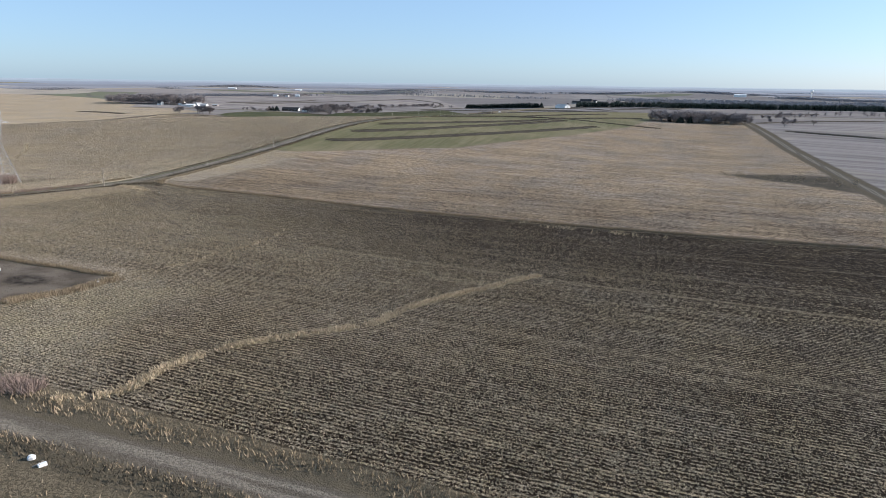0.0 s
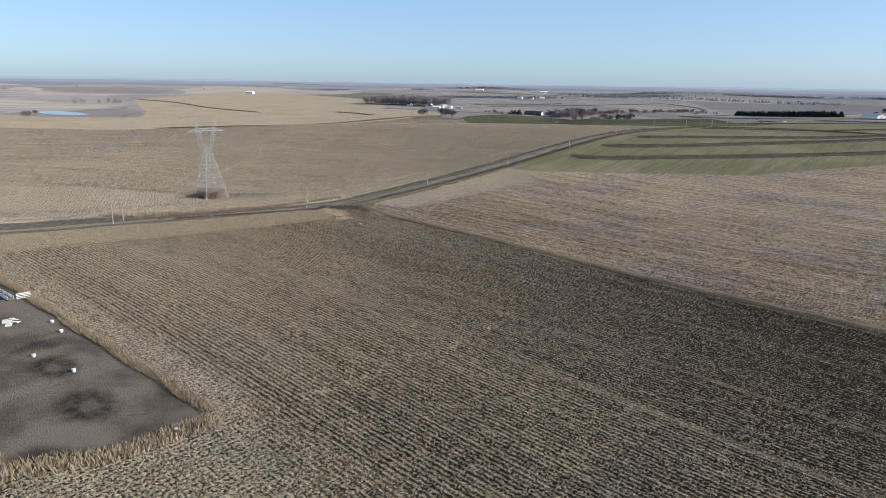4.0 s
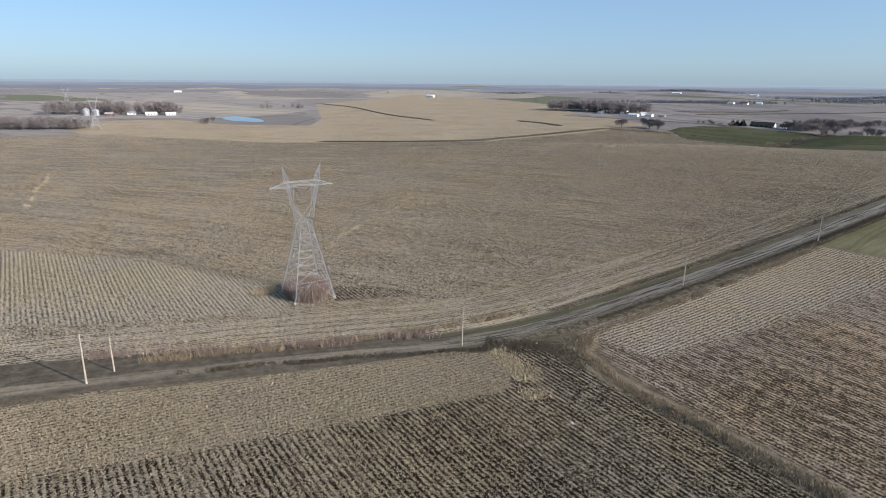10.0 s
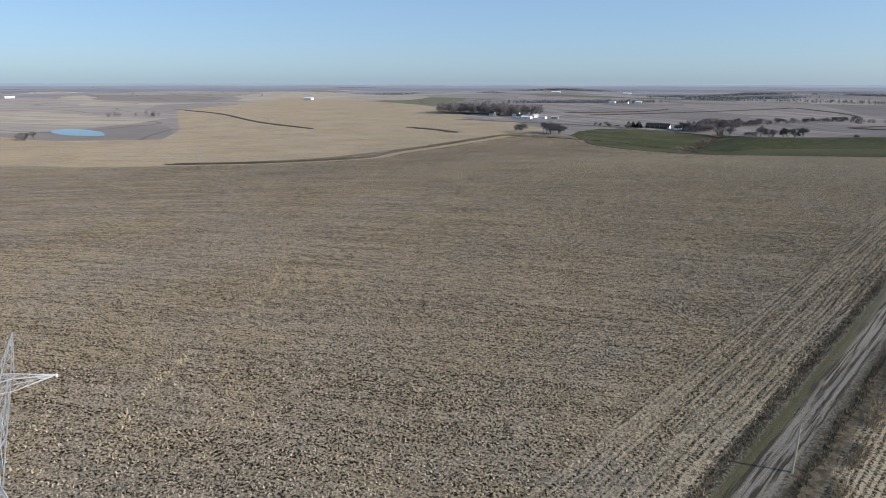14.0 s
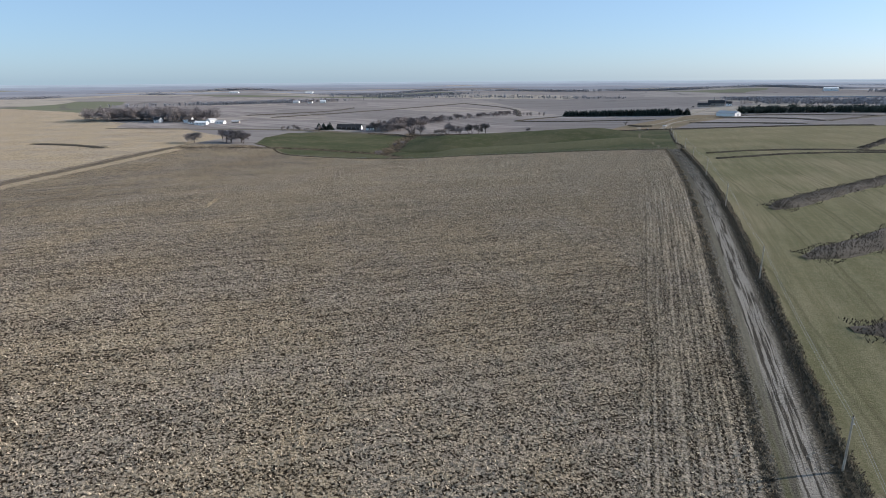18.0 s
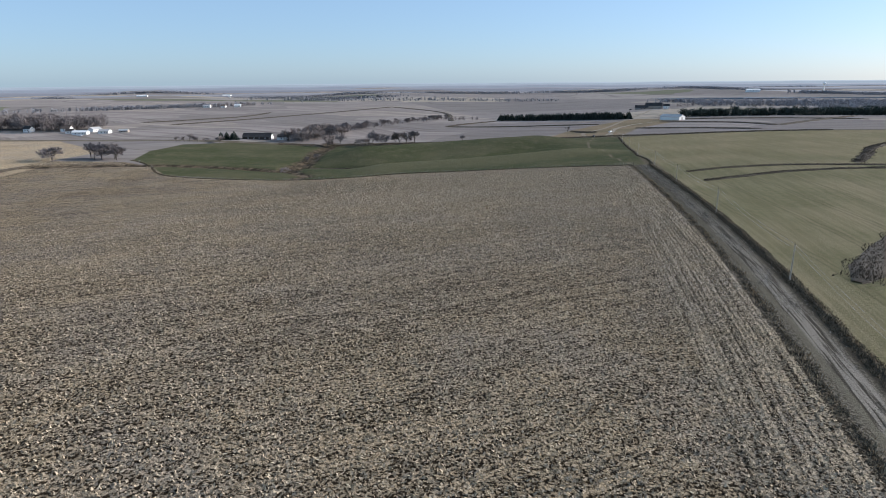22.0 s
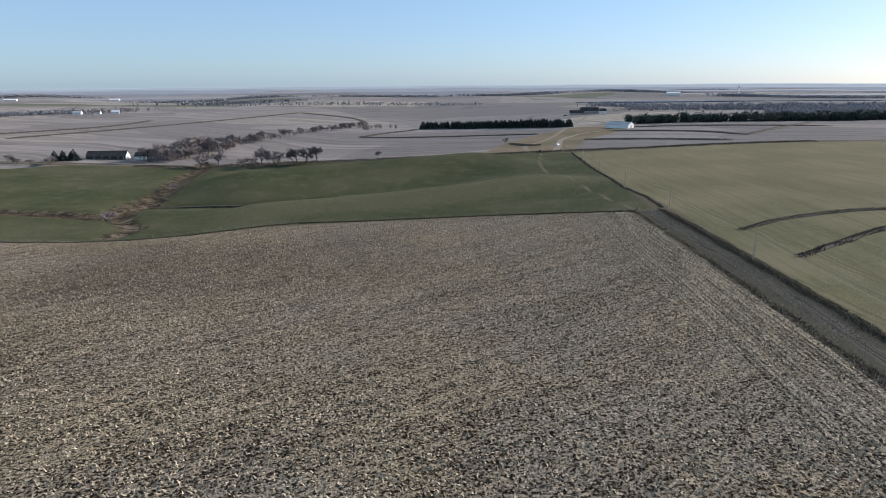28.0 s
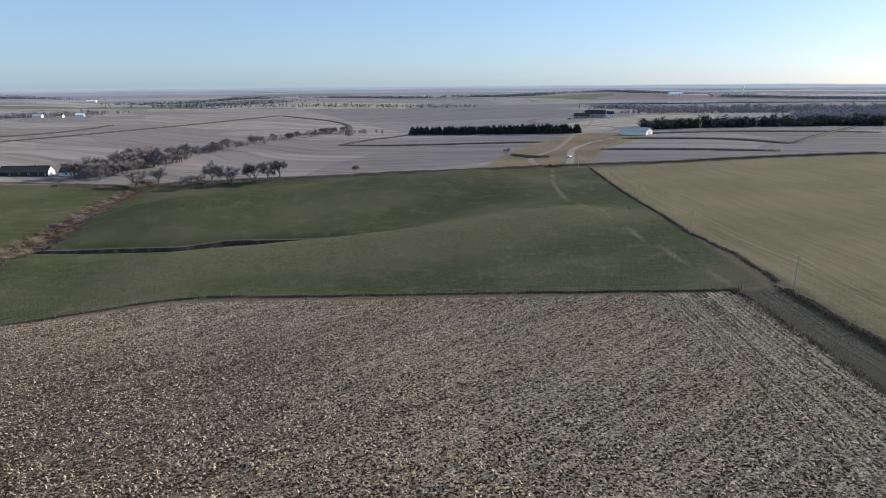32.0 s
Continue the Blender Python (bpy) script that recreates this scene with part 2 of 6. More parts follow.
FIELD_D = [(-224, 241), (-214, 237), (-190, 237), (-155, 237.5), (-100, 236.5), (-28, 240.5), (40, 246.5), (112, 252.5), (104, 540), (100, 760), (8, 790), (-20, 637), (-60, 540), (-130, 418), (-158, 400), (-216, 352), (-233, 345), (-232, 246)]
HEAD_D = [(-232, 243), (-215, 246), (-211, 290), (-207, 332), (-214, 350), (-233, 346)]
RYE = [(-234, 346), (-216, 352), (-158, 400), (-130, 418), (-60, 540), (-20, 637), (8, 790), (30, 955), (-46, 957), (-180, 939), (-232, 938), (-235, 745), (-233, 700), (-234, 500)]
PASTURE = [(-239, 692), (-253, 690), (-307, 697), (-350, 704), (-379, 707), (-426, 688), (-476, 686), (-530, 694), (-570, 735), (-600, 756), (-632, 820), (-640, 880), (-600, 916), (-520, 916), (-448, 947), (-356, 963), (-255, 956), (-234, 938), (-237, 745)]
TAN_HILL = [(-650, 735), (-639, 640), (-612, 517), (-590, 430), (-630, 345), (-740, 240), (-800, 180), (-1000, 160), (-1000, 300), (-900, 330), (-850, 420), (-960, 480), (-1385, 640), (-1550, 834), (-1930, 1190), (-1664, 1228), (-1248, 1147), (-964, 963), (-800, 900), (-660, 800)]
NORTH = [(-1500, 1800), (-900, 890), (-640, 922), (-520, 924), (-448, 956), (-356, 972), (-255, 964), (-181, 948), (-47, 966), (300, 980), (900, 1000), (900, 1260), (110, 1216), (-129, 1196), (-196, 1192), (-376, 1300), (-700, 1900)]
EAST = [(126, 20), (1000, 20), (1000, 985), (106, 972), (110, 540)]
YARD = [(-300, 968), (-230, 955), (-205, 1040), (-150, 1120), (-140, 1160), (-190, 1190), (-240, 1120), (-280, 1040)]
DAMP = [(-430, 600), (-345, 595), (-310, 620), (-325, 680), (-430, 680)]
HOME = [(-420, 30), (128, 40), (112, 980), (-560, 960), (-470, 690), (-330, 690), (-270, 300), (-300, 110)]
FENCE_ROW = curve([(-229, 243), (-224, 236), (-214, 233.5), (-190, 234.5), (-155, 235), (-100, 234), (-28, 238), (40, 244), (112, 250)], 6)
LOT_MARGIN = [(-262, 108), (-240, 110.5), (-180, 113), (-128, 115.5), (-117, 112), (-121, 92)]
BROW = curve([(-800, 232), (-700, 300), (-632, 340), (-566, 385), (-552, 450), (-592, 520), (-632, 700)], 12)
WATERWAY = [(42, 402), (80, 415), (116, 420), (112, 360), (80, 385)]


def ground_lines(lo, hi, fine, coarse_to):
    """Grid lines: every fine metres between lo and hi, then ever wider to the horizon."""
    mid = list(np.arange(lo, hi + 0.1, fine))
    for sign in (-1, 1):
        v, s = (lo, fine) if sign < 0 else (hi, fine)
        while abs(v) < coarse_to:
            s = min(s * 1.06, 90)
            v += sign * s
            mid.append(v)
    return np.array(sorted(mid))


gx, gy = ground_lines(-560, 130, 3.2, 3600), ground_lines(10, 970, 3.2, 3900)
X, Y = [a.ravel() for a in np.meshgrid(gx, gy)]
near = np.hypot(X + 250, Y - 450) < 1100
Z = heights(X, Y)
grain = np.array([noise.noise((x * 0.11, y * 0.11, 0)) for x, y in zip(X[near], Y[near])])
Z[near] += grain * 0.18
lane_d, lane_s, lane_run = dist(X, Y, LANE)
Z -= 0.25 * np.exp(-((lane_d * lane_s + 5.5) / 1.4) ** 2) * (lane_run > 100)
RUN = float(lane_run.max())
nx, ny = len(gx), len(gy)
idx = np.arange(nx * ny).reshape(ny, nx)
quads = np.stack([idx[:-1, :-1], idx[:-1, 1:], idx[1:, 1:], idx[1:, :-1]], -1).reshape(-1, 4)


def fast_mesh(name, verts, faces):
    """A mesh from arrays of points and of equal-sided faces."""
    me = bpy.data.meshes.new(name)
    k = faces.shape[1]
    me.vertices.add(len(verts))
    me.vertices.foreach_set("co", np.ascontiguousarray(verts, dtype=np.float32).ravel())
    me.loops.add(faces.size)
    me.loops.foreach_set("vertex_index", np.ascontiguousarray(faces, dtype=np.int32).ravel())
    me.polygons.add(len(faces))
    me.polygons.foreach_set("loop_start", np.arange(0, faces.size, k, dtype=np.int32))
    me.polygons.foreach_set("loop_total", np.full(len(faces), k, dtype=np.int32))
    me.update(calc_edges=True)
    return me


gm = fast_mesh("ground", np.stack([X, Y, Z], -1), quads)
gm.polygons.foreach_set("use_smooth", np.ones(len(quads), bool))
zones = {"lane": np.where(lane_d < 60, lane_d * -lane_s, np.where(X > -240, 60.0, -60.0)), "lane_run": lane_run, "home": inside(X, Y, HOME)}
for key, poly in (("field_a", FIELD_A), ("head_a", HEAD_A), ("head_e", HEAD_E), ("lot", LOT), ("field_b", FIELD_B), ("field_c", FIELD_C), ("brush_rows", BRUSH_ROWS), ("field_d", FIELD_D), ("head_d", HEAD_D), ("rye", RYE),
                  ("pasture", PASTURE), ("tan_hill", TAN_HILL), ("north", NORTH), ("yard", YARD), ("east", EAST), ("waterway", WATERWAY), ("damp", DAMP)):
    zones[key] = inside(X, Y, poly)
for key, line in (("south_road", SOUTH_ROAD), ("north_road", NORTH_ROAD), ("east_road", EAST_ROAD), ("drive", DRIVE), ("house_drive", HOUSE_DRIVE), ("track", TRACK), ("brow", BROW), ("lot_margin", LOT_MARGIN), ("fence_row", FENCE_ROW), ("creek", CREEK), ("gully", GULLY), ("creek_arm", CREEK_ARM), ("spur", PASTURE_SPUR)):
    zones[key] = dist(X, Y, line)[0]
for key, value in zones.items():
    gm.attributes.new(key, "FLOAT", "POINT").data.foreach_set("value", value.astype(np.float32))

# ---- the ground's material: crops, grass, mud and roads laid out by the plan ----
k = Nodes("farmland", 1.0)
k.b.inputs["Specular IOR Level"].default_value = 0.04
p = k.place()
px, py, pz = k.xyz(p)
flat = k.join(px, py)
fine, mid, big = k.noise(4.0, 4, 0.7, flat), k.noise(0.45, 3, 0.6, flat), k.noise(0.022, 3, 0.5, flat)
edge = k.m("MULTIPLY", k.m("SUBTRACT", k.noise(0.22, 3, 0.6, flat), 0.5), 3.0)
straw = k.noise(9.0, 3, 0.7, k.join(k.m("MULTIPLY", px, 0.6), k.m("MULTIPLY", py, 1.5)))
wob = k.m("MULTIPLY", k.noise(0.05, 2, 0.5, flat), 3.0)


def row_wave(c, pitch):
    """Crop rows: 1 on the stubble, 0 on the bare earth and painted shade between."""
    s = k.m("MULTIPLY", k.m("SINE", k.m("MULTIPLY", c, 2 * math.pi / pitch)), k.step(mid, 0.3, 0.6, 0.55, 1.1))
    return k.step(k.m("ADD", s, k.m("MULTIPLY", k.m("SUBTRACT", fine, 0.5), 3.0)), -0.9, 0.9)


def streaks(c, run, size, length):
    """Long thin streaks along the rows, left by the planter and the harvester."""
    return k.step(k.noise(1.0, 2, 0.7, k.join(k.m("DIVIDE", c, size), k.m("DIVIDE", run, length))), 0.42, 0.58)


row_c = k.m("ADD", k.m("ADD", py, k.m("MULTIPLY", px, -0.015)), k.m("MULTIPLY", k.m("SINE", k.m("DIVIDE", px, 85.0)), 0.9))
rows_x = row_wave(row_c, PITCH)
rows_y = row_wave(k.m("ADD", px, k.m("MULTIPLY", wob, 0.3)), PITCH)
slope = k.m("ADD", k.m("MULTIPLY", px, 0.75), k.m("MULTIPLY", py, 0.66))
diag = k.m("ADD", k.m("ADD", k.m("MULTIPLY", px, -0.66), k.m("MULTIPLY", py, 0.75)), k.m("MULTIPLY", k.m("SINE", k.m("DIVIDE", slope, 130.0)), 14.0))
rows_b = k.mix(0.5, row_wave(diag, PITCH), k.step(fine, 0.35, 0.65))


def bands(c, run):
    """Dashes, planter lines and combine passes of the residue along the rows."""
    return k.m("ADD", k.m("MULTIPLY", streaks(c, run, 1.0, 2.6), 0.5), k.m("ADD", k.m("MULTIPLY", streaks(c, run, 2.0, 30.0), 0.3), k.m("MULTIPLY", streaks(c, run, 5.0, 120.0), 0.2)))


bands_b, bands_a = bands(diag, slope), bands(row_c, px)


def over(base, key, top, soft=1.2, shift=0.0, jitter=1.0):
    """Lay a surface over base inside one of the plan's areas, with a ragged border."""
    f = k.step(k.m("ADD", k.m("ADD", k.attr(key), k.m("MULTIPLY", edge, jitter)), shift), -soft, soft)
    return k.mix(f, base, top)


def strip(base, key, width, top, soft=0.6, jitter=0.4):
    f = k.step(k.m("ADD", k.attr(key), k.m("MULTIPLY", edge, jitter)), width - soft, width + soft, 1.0, 0.0)
    return k.mix(f, base, top)


speck = k.step(k.noise(2.2, 2, 0.7, flat), 0.42, 0.58)
clump = k.step(k.noise(0.7, 2, 0.7, flat), 0.38, 0.62)
hue = k.step(k.noise(0.03, 4, 0.7, flat), 0.40, 0.62)


def stubble(rows, shaded_soil, residue, cover, bands=None, row_part=0.6, speck_part=0.85, band_part=0.55, clump_part=0.34):
    f = k.m("ADD", k.m("MULTIPLY", k.m("SUBTRACT", rows, 0.5), row_part), k.m("ADD", k.m("MULTIPLY", k.m("SUBTRACT", speck, 0.5), speck_part), 0.42))
    f = k.m("ADD", f, k.m("MULTIPLY", k.m("SUBTRACT", big, 0.5), 0.45))
    f = k.m("ADD", f, k.m("MULTIPLY", k.m("SUBTRACT", clump, 0.5), clump_part))
    if bands is not None:
        f = k.m("ADD", f, k.m("MULTIPLY", k.m("SUBTRACT", bands, 0.5), band_part))
    f = k.m("ADD", f, cover)
    # dark earth, darkened to a third with the stubble's shadows painted in
    shaded_soil, residue = tuple(0.32 * q for q in shaded_soil), tuple(1.36 * q for q in residue)
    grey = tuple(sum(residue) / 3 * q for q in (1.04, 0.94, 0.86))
    return k.mix(k.m("MINIMUM", k.m("MAXIMUM", f, 0.0), 1.0), shaded_soil, k.mix(k.m("MULTIPLY", hue, 0.45), residue, grey))


def grass(a, b, c, f=None):
    g = k.mix(k.step(mid, 0.3, 0.7), a, b)
    return k.mix(k.step(k.m("ADD", k.m("MULTIPLY", big, 0.7), k.m("MULTIPLY", fine, 0.3)), 0.42, 0.62), g, c)


# distant land: a patchwork of fallow fields with contour terraces
warp = k.join(k.m("ADD", px, k.m("MULTIPLY", k.noise(0.002, 2, 0.5, flat), 500.0)), k.m("MULTIPLY", k.m("ADD", py, k.m("MULTIPLY", k.noise(0.0023, 2, 0.5, flat), 300.0)), 1.5))
patch = k.xyz(k.cells(0.0028, warp))[0]
far = k.mix(k.step(patch, 0.25, 0.30), (0.225, 0.203, 0.192), (0.32, 0.288, 0.265))
far = k.mix(k.step(patch, 0.50, 0.53), far, (0.27, 0.242, 0.228))
far = k.mix(k.step(patch, 0.70, 0.73), far, (0.40, 0.35, 0.285))
far = k.mix(k.step(patch, 0.90, 0.92), far, (0.15, 0.16, 0.10))
contour = k.m("FRACT", k.m("ADD", k.m("MULTIPLY", k.noise(0.0022, 1, 0.4, flat), 9.0), k.m("MULTIPLY", py, 0.005)))
far = k.mix(k.m("MULTIPLY", k.step(k.m("ABSOLUTE", k.m("SUBTRACT", contour, 0.5)), 0.02, 0.045, 1.0, 0.0), 0.5), far, (0.10, 0.09, 0.085))
far = k.mix(k.m("MULTIPLY", streaks(diag, slope, 14.0, 160.0), 0.4), far, (0.17, 0.15, 0.14))
far = k.mix(0.08, far, (0.03, 0.03, 0.03))
c = far
verge = k.mix(mid, (0.11, 0.09, 0.06), (0.215, 0.175, 0.12))
c = over(c, "home", k.mix(k.m("MULTIPLY", speck, 0.65), verge, (0.05, 0.042, 0.03)), 3)
c = over(c, "tan_hill", stubble(bands_b, (0.50, 0.39, 0.26), (0.345, 0.275, 0.185), 0.10, None, 0.6, 0.4), 2)
lots = k.xyz(k.cells(0.0062, warp))
swing = k.m("ADD", k.m("ADD", k.m("MULTIPLY", py, 0.7), k.m("MULTIPLY", px, 0.25)), k.m("MULTIPLY", k.noise(0.0035, 2, 0.4, flat), 150.0))
north = k.mix(k.step(lots[0], 0.45, 0.50), (0.20, 0.178, 0.168), (0.275, 0.243, 0.227))
north = k.mix(k.m("MULTIPLY", k.step(lots[1], 0.76, 0.80), 0.6), north, (0.34, 0.295, 0.25))
north = k.mix(k.m("MULTIPLY", streaks(swing, slope, 11.0, 220.0), 0.5), north, (0.125, 0.107, 0.098))
north = k.mix(k.m("MULTIPLY", streaks(swing, slope, 4.0, 150.0), 0.3), north, (0.33, 0.292, 0.268))
c = over(c, "east", north, 3)
c = over(c, "north", north, 2)
c = over(c, "field_d", stubble(rows_x, (0.15, 0.11, 0.077), (0.345, 0.262, 0.176), k.step(py, 270, 360, -0.10, 0.10), bands_a, 0.5, 0.6, 0.7), 2)
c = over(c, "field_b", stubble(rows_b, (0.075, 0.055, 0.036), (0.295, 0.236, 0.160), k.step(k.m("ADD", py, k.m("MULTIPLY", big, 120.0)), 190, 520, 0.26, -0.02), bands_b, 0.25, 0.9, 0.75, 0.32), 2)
c = k.mix(k.m("MULTIPLY", k.step(k.m("ADD", k.attr("damp"), k.m("MULTIPLY", edge, 6.0)), -12, 25), 0.5), c, (0.035, 0.026, 0.018))
c = over(c, "field_c", stubble(rows_x, (0.075, 0.058, 0.042), (0.37, 0.31, 0.215), 0.22, None, 0.5, 0.8), 1.5)
thinner = k.m("ADD", k.step(k.m("ADD", px, k.m("MULTIPLY", big, 60.0)), -190, -10, 0.08, -0.38), k.step(k.m("ADD", py, k.m("MULTIPLY", big, 40.0)), 160, 225, 0.0, -0.32))
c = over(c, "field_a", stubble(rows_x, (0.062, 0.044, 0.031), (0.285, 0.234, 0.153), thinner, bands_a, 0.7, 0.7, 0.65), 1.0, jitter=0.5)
for line_y, half, strength in ((118.6, 1.7, 0.25), (163.6, 0.9, 0.45), (183.0, 0.7, 0.35), (209.0, 0.6, 0.25)):
    band = k.step(k.m("ABSOLUTE", k.m("ADD", k.m("SUBTRACT", row_c, line_y), k.m("MULTIPLY", edge, 0.3))), half * 0.6, half * 1.4, strength, 0.0)
    c = k.mix(k.m("MULTIPLY", k.m("MULTIPLY", band, k.step(mid, 0.3, 0.55, 0.5, 1.0)), k.step(k.attr("field_a"), 0.0, 2.0)), c, k.mix(speck, (0.11, 0.085, 0.06), (0.31, 0.255, 0.175)))
c = over(c, "head_a", stubble(rows_y, (0.14, 0.108, 0.072), (0.335, 0.278, 0.192), 0.08, None, 0.45, 0.8), 1.2)
c = strip(c, "lot_margin", 3.0, stubble(rows_y, (0.13, 0.10, 0.07), (0.32, 0.265, 0.185), 0.12, None, 0.3, 0.8), 1.5, 0.6)
c = strip(c, "fence_row", 2.5, k.mix(k.m("MULTIPLY", k.m("ADD", speck, clump), 0.5), (0.13, 0.103, 0.072), (0.31, 0.25, 0.172)), 0.7, 0.5)
c = over(c, "head_e", stubble(rows_y, (0.10, 0.08, 0.055), (0.29, 0.25, 0.165), 0.05, None, 0.4, 0.9), 9.0, jitter=4.0)
c = over(c, "head_d", stubble(rows_y, (0.13, 0.10, 0.07), (0.37, 0.30, 0.205), 0.1, None, 0.6, 0.8), 2)
c = over(c, "brush_rows", stubble(rows_x, (0.04, 0.031, 0.024), (0.22, 0.17, 0.12), -0.15, None, 1.0, 0.6), 1.0)
tram = k.m("ABSOLUTE", k.m("SUBTRACT", k.m("MULTIPLY", k.m("FRACT", k.m("DIVIDE", k.m("ADD", k.m("ADD", px, k.m("MULTIPLY", py, 0.10)), k.m("MULTIPLY", wob, 1.2)), 18.0)), 18.0), 9.0))
wheel = k.step(k.m("ABSOLUTE", k.m("SUBTRACT", tram, 1.0)), 0.2, 0.5, 1.0, 0.0)
rye = grass((0.160, 0.150, 0.085), (0.205, 0.183, 0.108), (0.26, 0.22, 0.138))
rye = k.mix(k.m("MULTIPLY", streaks(px, py, 2.4, 60.0), 0.3), rye, (0.095, 0.092, 0.042))
rye = k.mix(k.m("MULTIPLY", wheel, 0.35), rye, (0.085, 0.075, 0.045))
rye = k.mix(k.m("MULTIPLY", k.step(k.m("ADD", py, k.m("MULTIPLY", big, 160.0)), 720, 860), 0.4), rye, k.mix(mid, (0.21, 0.168, 0.098), (0.29, 0.232, 0.138)))
c = over(c, "rye", k.mix(k.m("MULTIPLY", speck, 0.35), rye, (0.085, 0.088, 0.036)), 1.5)
past = grass((0.056, 0.064, 0.030), (0.076, 0.081, 0.041), (0.108, 0.103, 0.060))
past = k.mix(k.m("MULTIPLY", speck, 0.4), past, (0.034, 0.042, 0.018))
past = k.mix(k.m("MULTIPLY", k.step(k.noise(0.12, 4, 0.7, flat), 0.5, 0.66), 0.4), past, (0.135, 0.122, 0.076))
# dry masks the sunlit spur: its light is painted as paler grass
dry = k.step(k.m("ADD", k.attr("spur"), k.m("MULTIPLY", edge, 6.0)), 14, 44, 0.75, 0.0)
past = k.mix(dry, past, k.mix(k.m("MULTIPLY", k.m("ADD", speck, clump), 0.5), (0.088, 0.088, 0.047), (0.150, 0.138, 0.080)))
c = over(c, "pasture", k.mix(k.step(k.cells(0.9, flat, "Distance"), 0.0, 0.25, 0.45, 0.0), past, (0.05, 0.055, 0.025)), 1.2, jitter=0.5)
bed = k.mix(k.step(k.noise(0.16, 4, 0.75, flat), 0.42, 0.60), (0.032, 0.026, 0.019), k.mix(clump, (0.11, 0.085, 0.06), (0.22, 0.172, 0.12)))
c = strip(c, "creek", 7.5, bed, 3.0, 3.2)
c = strip(c, "creek_arm", 5.0, bed, 2.5, 2.8)
# gully cut: its black shadow is painted into the bare earth
c = strip(c, "gully", 3.4, k.mix(mid, (0.022, 0.018, 0.014), (0.07, 0.056, 0.042)), 0.8, 0.7)
c = over(c, "yard", grass((0.20, 0.15, 0.10), (0.26, 0.20, 0.13), (0.17, 0.14, 0.09)), 4)
c = over(c, "waterway", grass((0.09, 0.075, 0.06), (0.16, 0.13, 0.10), (0.07, 0.06, 0.045)), 3, jitter=3.0)
mud = k.mix(k.step(k.noise(0.11, 3, 0.55, flat), 0.35, 0.65), (0.085, 0.070, 0.056), (0.155, 0.130, 0.104))
mud = k.mix(k.m("MULTIPLY", k.step(k.noise(0.07, 2, 0.5, flat), 0.56, 0.70), 0.85), mud, (0.032, 0.026, 0.023))
mud = k.mix(k.m("MULTIPLY", k.step(fine, 0.55, 0.8), 0.5), mud, (0.055, 0.048, 0.04))
for sx, sy, sr in ((-154.0, 100.5, 6.5), (-137.5, 100.0, 7.5)):
    away = k.m("SQRT", k.m("ADD", k.m("POWER", k.m("SUBTRACT", px, sx), 2.0), k.m("POWER", k.m("MULTIPLY", k.m("SUBTRACT", py, sy), 1.5), 2.0)))
    away = k.m("ADD", away, k.m("MULTIPLY", edge, 1.2))
    mud = k.mix(k.step(away, sr * 0.45, sr, 0.85, 0.0), mud, k.mix(clump, (0.02, 0.017, 0.015), (0.055, 0.046, 0.038)))
    mud = k.mix(k.step(away, sr * 0.12, sr * 0.4, 0.6, 0.0), mud, (0.13, 0.112, 0.092))
c = over(c, "lot", mud, 0.8, jitter=0.3)
dirt = k.mix(mid, (0.155, 0.128, 0.098), (0.225, 0.190, 0.150))
verge = k.mix(mid, (0.10, 0.085, 0.058), (0.20, 0.165, 0.115))
for key, w in (("south_road", 2.4), ("north_road", 2.6), ("east_road", 2.7)):
    c = strip(c, key, w + 4.5, k.mix(fine, verge, (0.065, 0.055, 0.04)), 1.5, 1.0)
    rut = k.step(k.m("ABSOLUTE", k.m("SUBTRACT", k.m("ADD", k.attr(key), k.m("MULTIPLY", edge, 0.12)), 1.05)), 0.25, 0.7, 1.0, 0.0)
    worn = k.mix(k.m("MULTIPLY", speck, 0.5), k.mix(rut, k.mix(mid, (0.10, 0.086, 0.068), (0.165, 0.142, 0.112)), (0.225, 0.195, 0.158)), (0.075, 0.064, 0.05))
    c = strip(c, key, w, worn, 0.5, 0.3)
c = strip(c, "drive", 2.6, (0.30, 0.255, 0.20), 0.6, 0.3)
c = strip(c, "house_drive", 2.2, (0.27, 0.225, 0.17), 0.6, 0.3)
c = strip(c, "track", 1.2, k.mix(mid, (0.10, 0.088, 0.058), (0.19, 0.155, 0.105)), 0.7, 0.5)
c = strip(c, "brow", 5.0, k.mix(speck, (0.20, 0.158, 0.105), (0.42, 0.34, 0.235)), 1.5, 0.6)
# the farm lane: grassy shoulder, a green wheel track, pale rutted mud, then a dark ditch
u = k.m("ADD", k.attr("lane"), k.m("MULTIPLY", edge, 0.14))
rut_noise = k.noise(1.0, 3, 0.65, k.join(k.m("MULTIPLY", u, 1.6), k.m("MULTIPLY", k.attr("lane_run"), 0.05)))
lane = k.mix(k.step(k.m("ADD", k.m("MULTIPLY", mid, 0.5), k.m("MULTIPLY", speck, 0.5)), 0.2, 0.8), (0.075, 0.066, 0.052), (0.205, 0.182, 0.145))
lane = k.mix(k.m("MULTIPLY", k.step(k.m("ABSOLUTE", k.m("ADD", u, 2.4)), 0.6, 1.4, 1.0, 0.0), k.step(k.attr("lane_run"), 300, 370, 1.0, 0.15)), lane, k.mix(mid, (0.085, 0.085, 0.045), (0.125, 0.115, 0.07)))
lane = k.mix(k.m("MULTIPLY", k.step(k.m("ABSOLUTE", k.m("SUBTRACT", u, 0.5)), 1.3, 2.5, 1.0, 0.0), k.m("MULTIPLY", k.step(rut_noise, 0.40, 0.58), k.step(k.attr("lane_run"), 180, 380, 0.35, 1.0))), lane, (0.31, 0.28, 0.24))
